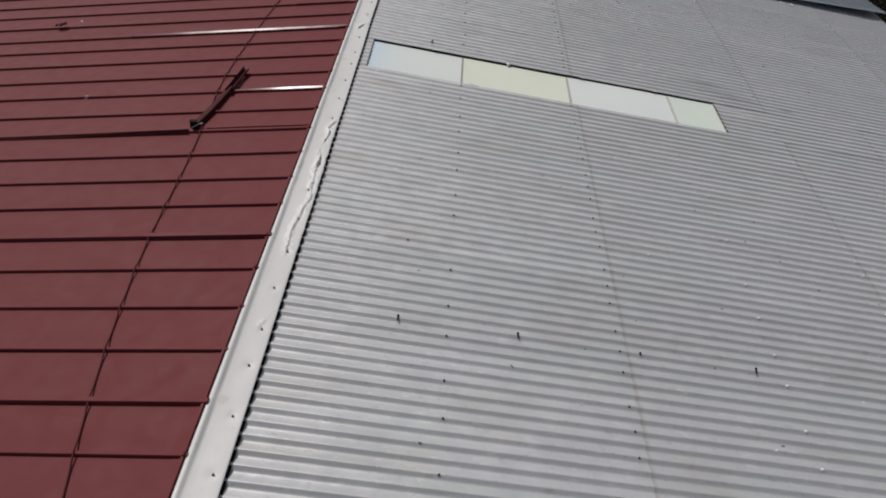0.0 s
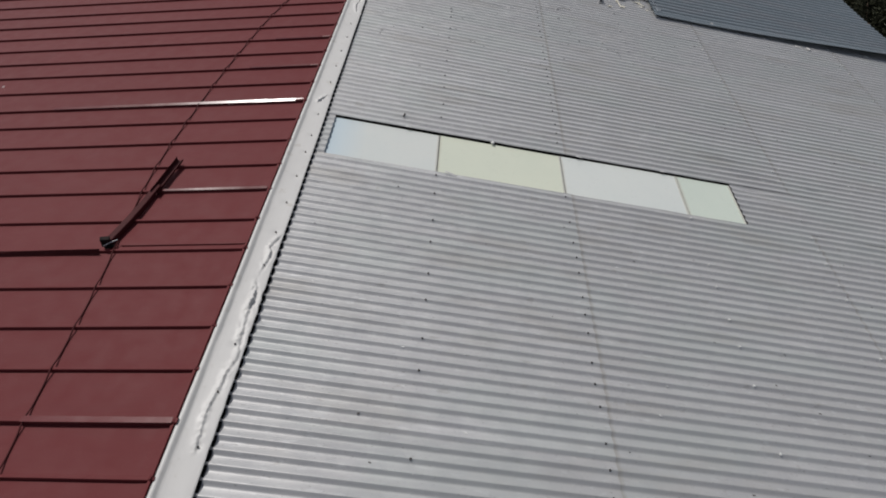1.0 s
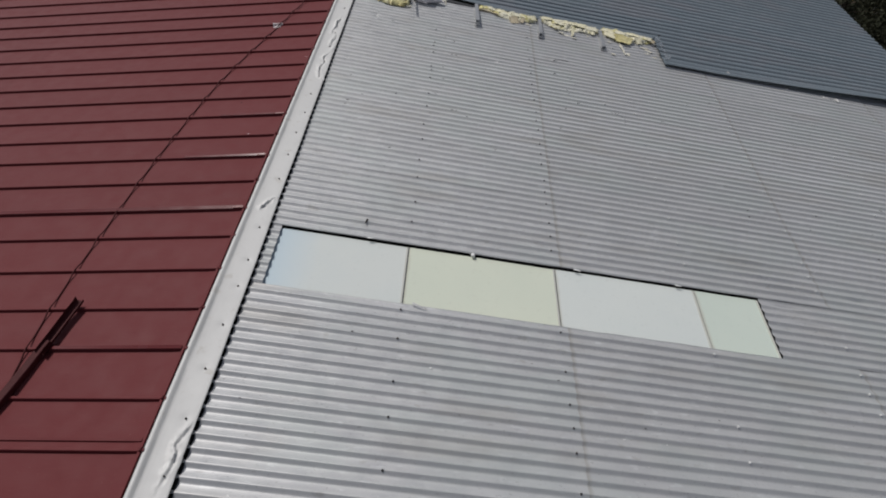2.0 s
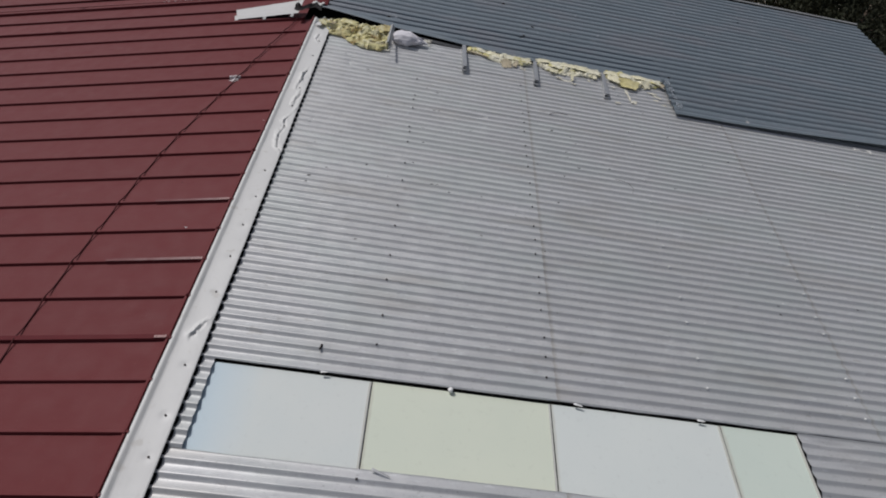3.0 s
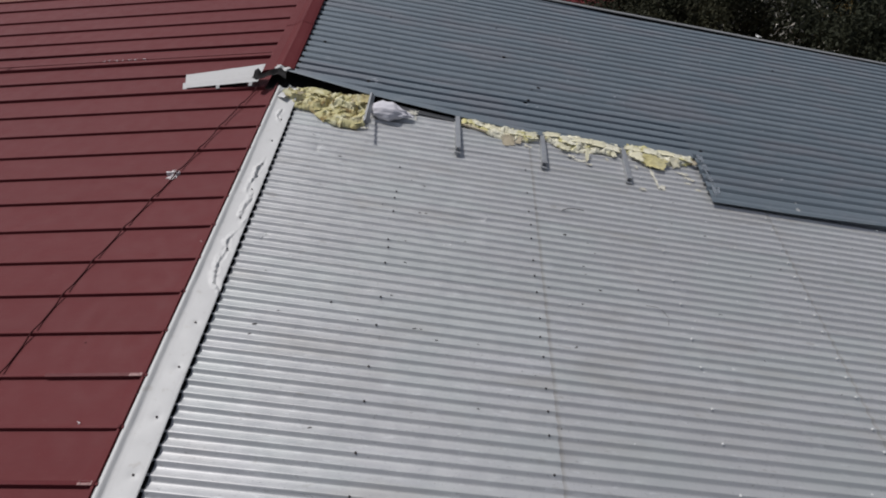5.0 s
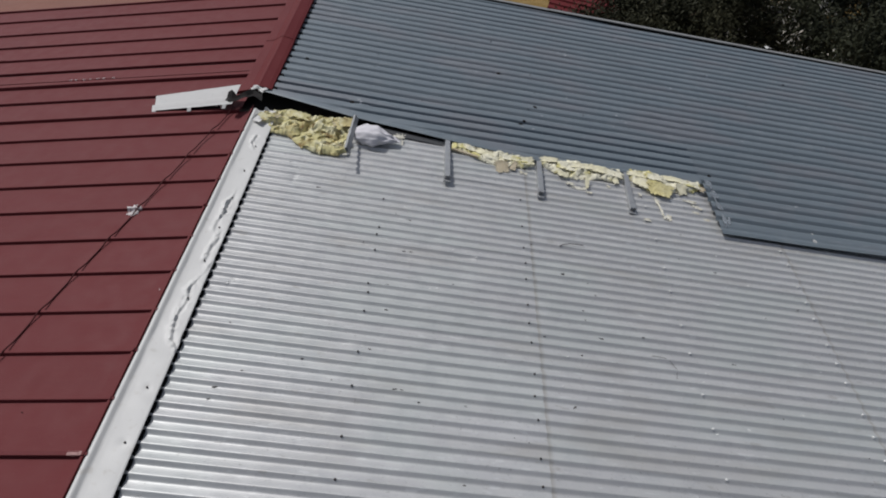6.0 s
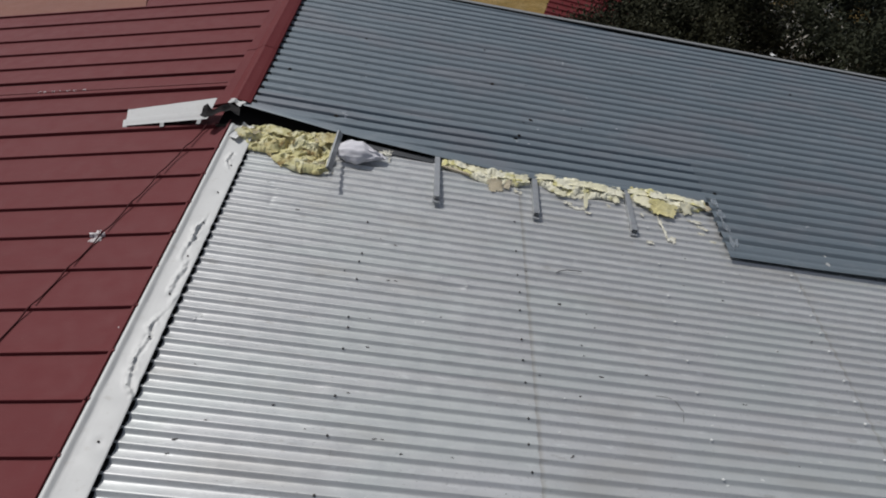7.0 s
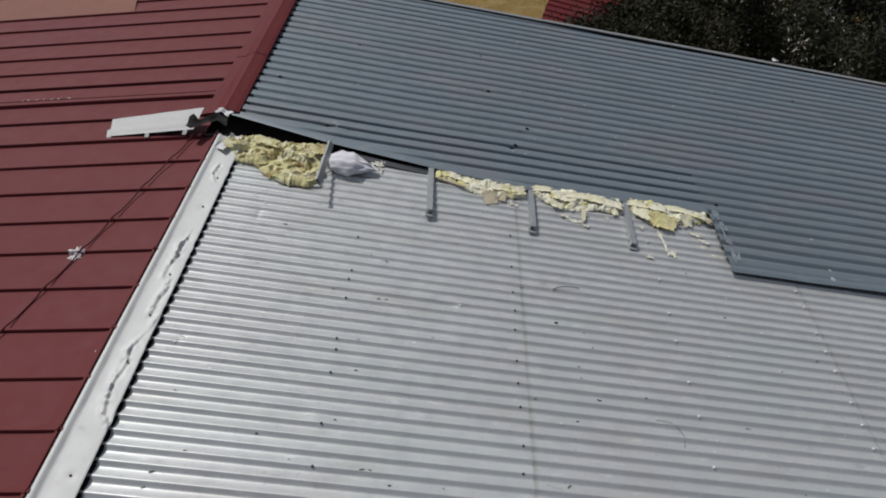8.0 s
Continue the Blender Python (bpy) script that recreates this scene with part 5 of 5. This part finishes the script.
ys = np.arange(-1.5, 1.501, 0.02)
top = [(x, y, 2.0 - 0.1 * x + (0.03 if (y % 0.25) < 0.05 else 0.0)) for x in np.linspace(-1.2, 1.2, 4) for y in ys]
v, f = shell(top, 4, len(ys), 0.01)
part("roof", (v, f), RED_CAP, shed)


def tree(x, y, height, spread, mat, seed, pale=0):
    r = random.Random(seed)
    t = free_thing("tree", "dense dark olive-green tree with pale twigs" if pale else "dense dark green tree behind the roof", "tree", pose(x, y, -0.15, 0, 0, r.uniform(0, 360)), "trees beyond the gable")
    bend_x, bend_y = r.uniform(-0.3, 0.3), r.uniform(-0.3, 0.3)
    stem = [Vector((bend_x * s * s, bend_y * s * s, height * 0.8 * s)) for s in np.linspace(0, 1, 8)]
    part("trunk", tube(stem, [0.11 * (1 - 0.8 * s) + 0.012 for s in np.linspace(0, 1, 8)], 9), BARK, t, smooth=True)
    lv, lf, clumps = [], [], []
    for k in range(16):
        s = r.uniform(0.2, 0.98)
        a = r.uniform(0, 6.28)
        root = Vector((bend_x * s * s, bend_y * s * s, height * 0.8 * s))
        reach = spread * r.uniform(0.55, 1.0) * (1.1 - 0.55 * s)
        tip = root + Vector((reach * math.cos(a), reach * math.sin(a), height * r.uniform(0.06, 0.25)))
        mid = root.lerp(tip, 0.5) + Vector((0, 0, 0.08 * height * r.uniform(-0.5, 1)))
        v, f = tube([root, mid, tip], [0.035 * (1.1 - s), 0.02 * (1.1 - s), 0.006], 5)
        lf += [tuple(i + len(lv) for i in q) for q in f]
        lv += v
        clumps += [(root.lerp(tip, q) + Vector([r.gauss(0, 0.16) for _ in range(3)])) for q in (0.35, 0.55, 0.75, 0.9, 1.0, 1.0)]
    part("limb", (lv, lf), BARK, t)
    low = []
    for k in range(36):
        a, d = r.uniform(0, 6.28), spread * 1.15 * math.sqrt(r.random())
        low.append(Vector((d * math.cos(a), d * math.sin(a), r.uniform(0.15, 0.95))))

    def leaves(name, count, size, mt, spots, sigma, label="", slim=0.38, upright=0.0):
        g = np.random.default_rng(seed + count)
        c = np.array([tuple(p) for p in spots])[g.integers(0, len(spots), count)] + g.normal(0, sigma, (count, 3)) * (1, 1, 0.8)
        c[:, 2] = np.maximum(c[:, 2], 0.1)
        d = g.normal(0, 1, (count, 3))
        d[:, 2] += upright
        d /= np.linalg.norm(d, axis=1)[:, None]
        e = np.cross(d, g.normal(0, 1, (count, 3)))
        e /= np.linalg.norm(e, axis=1)[:, None]
        q = size * g.uniform(0.6, 1.3, (count, 1))
        vv = np.stack([c - d * q, c + e * q * slim - d * q * 0.1, c + d * q, c - e * q * slim - d * q * 0.1], 1).reshape(-1, 3)
        part(name, (vv, [(4 * i, 4 * i + 1, 4 * i + 2, 4 * i + 3) for i in range(count)]), mt, t, label)
    leaves("crown", 27000, 0.043, mat, clumps + low, 0.17)
    if pale:
        leaves("dry_leaves", int(pale * 3.6), 0.046, PALE_BARK, [Vector((c.x * 1.25, c.y * 1.3, c.z)) for c in r.sample([c for c in clumps if c.z > height * 0.3], 18) + low[:6]], 0.15, "pale dry leaves and stalks", 0.15, 1.0)


for k, (x, y, h, sp, pale) in enumerate(((5.64, 11.76, 3.04, 1.38, 0), (6.28, 13.54, 3.42, 1.75, 0), (7.28, 11.85, 3.04, 1.66, 420), (8.46, 10.92, 2.75, 1.56, 300), (9.92, 11.00, 2.85, 1.75, 60), (11.65, 10.75, 2.94, 1.84, 30), (7.19, 14.38, 3.70, 1.93, 0),
                                         (9.37, 13.79, 3.61, 2.02, 60), (11.83, 13.28, 3.52, 2.02, 60), (13.92, 11.85, 3.23, 1.93, 40), (8.37, 16.58, 3.61, 2.12, 0), (11.10, 16.32, 3.70, 2.21, 0), (14.20, 15.06, 3.61, 2.21, 0), (10.37, 9.31, 2.09, 1.29, 120),
                                         (12.74, 8.80, 2.28, 1.47, 60), (16.38, 13.87, 3.61, 2.21, 0), (6.01, 15.73, 3.42, 1.75, 0), (4.96, 11.76, 2.47, 0.87, 0), (4.37, 11.00, 2.75, 0.69, 0), (7.95, 8.15, 3.8, 1.0, 10))):
    tree(x, y, h, sp, LEAVES[k % 2], 100 + k, pale)
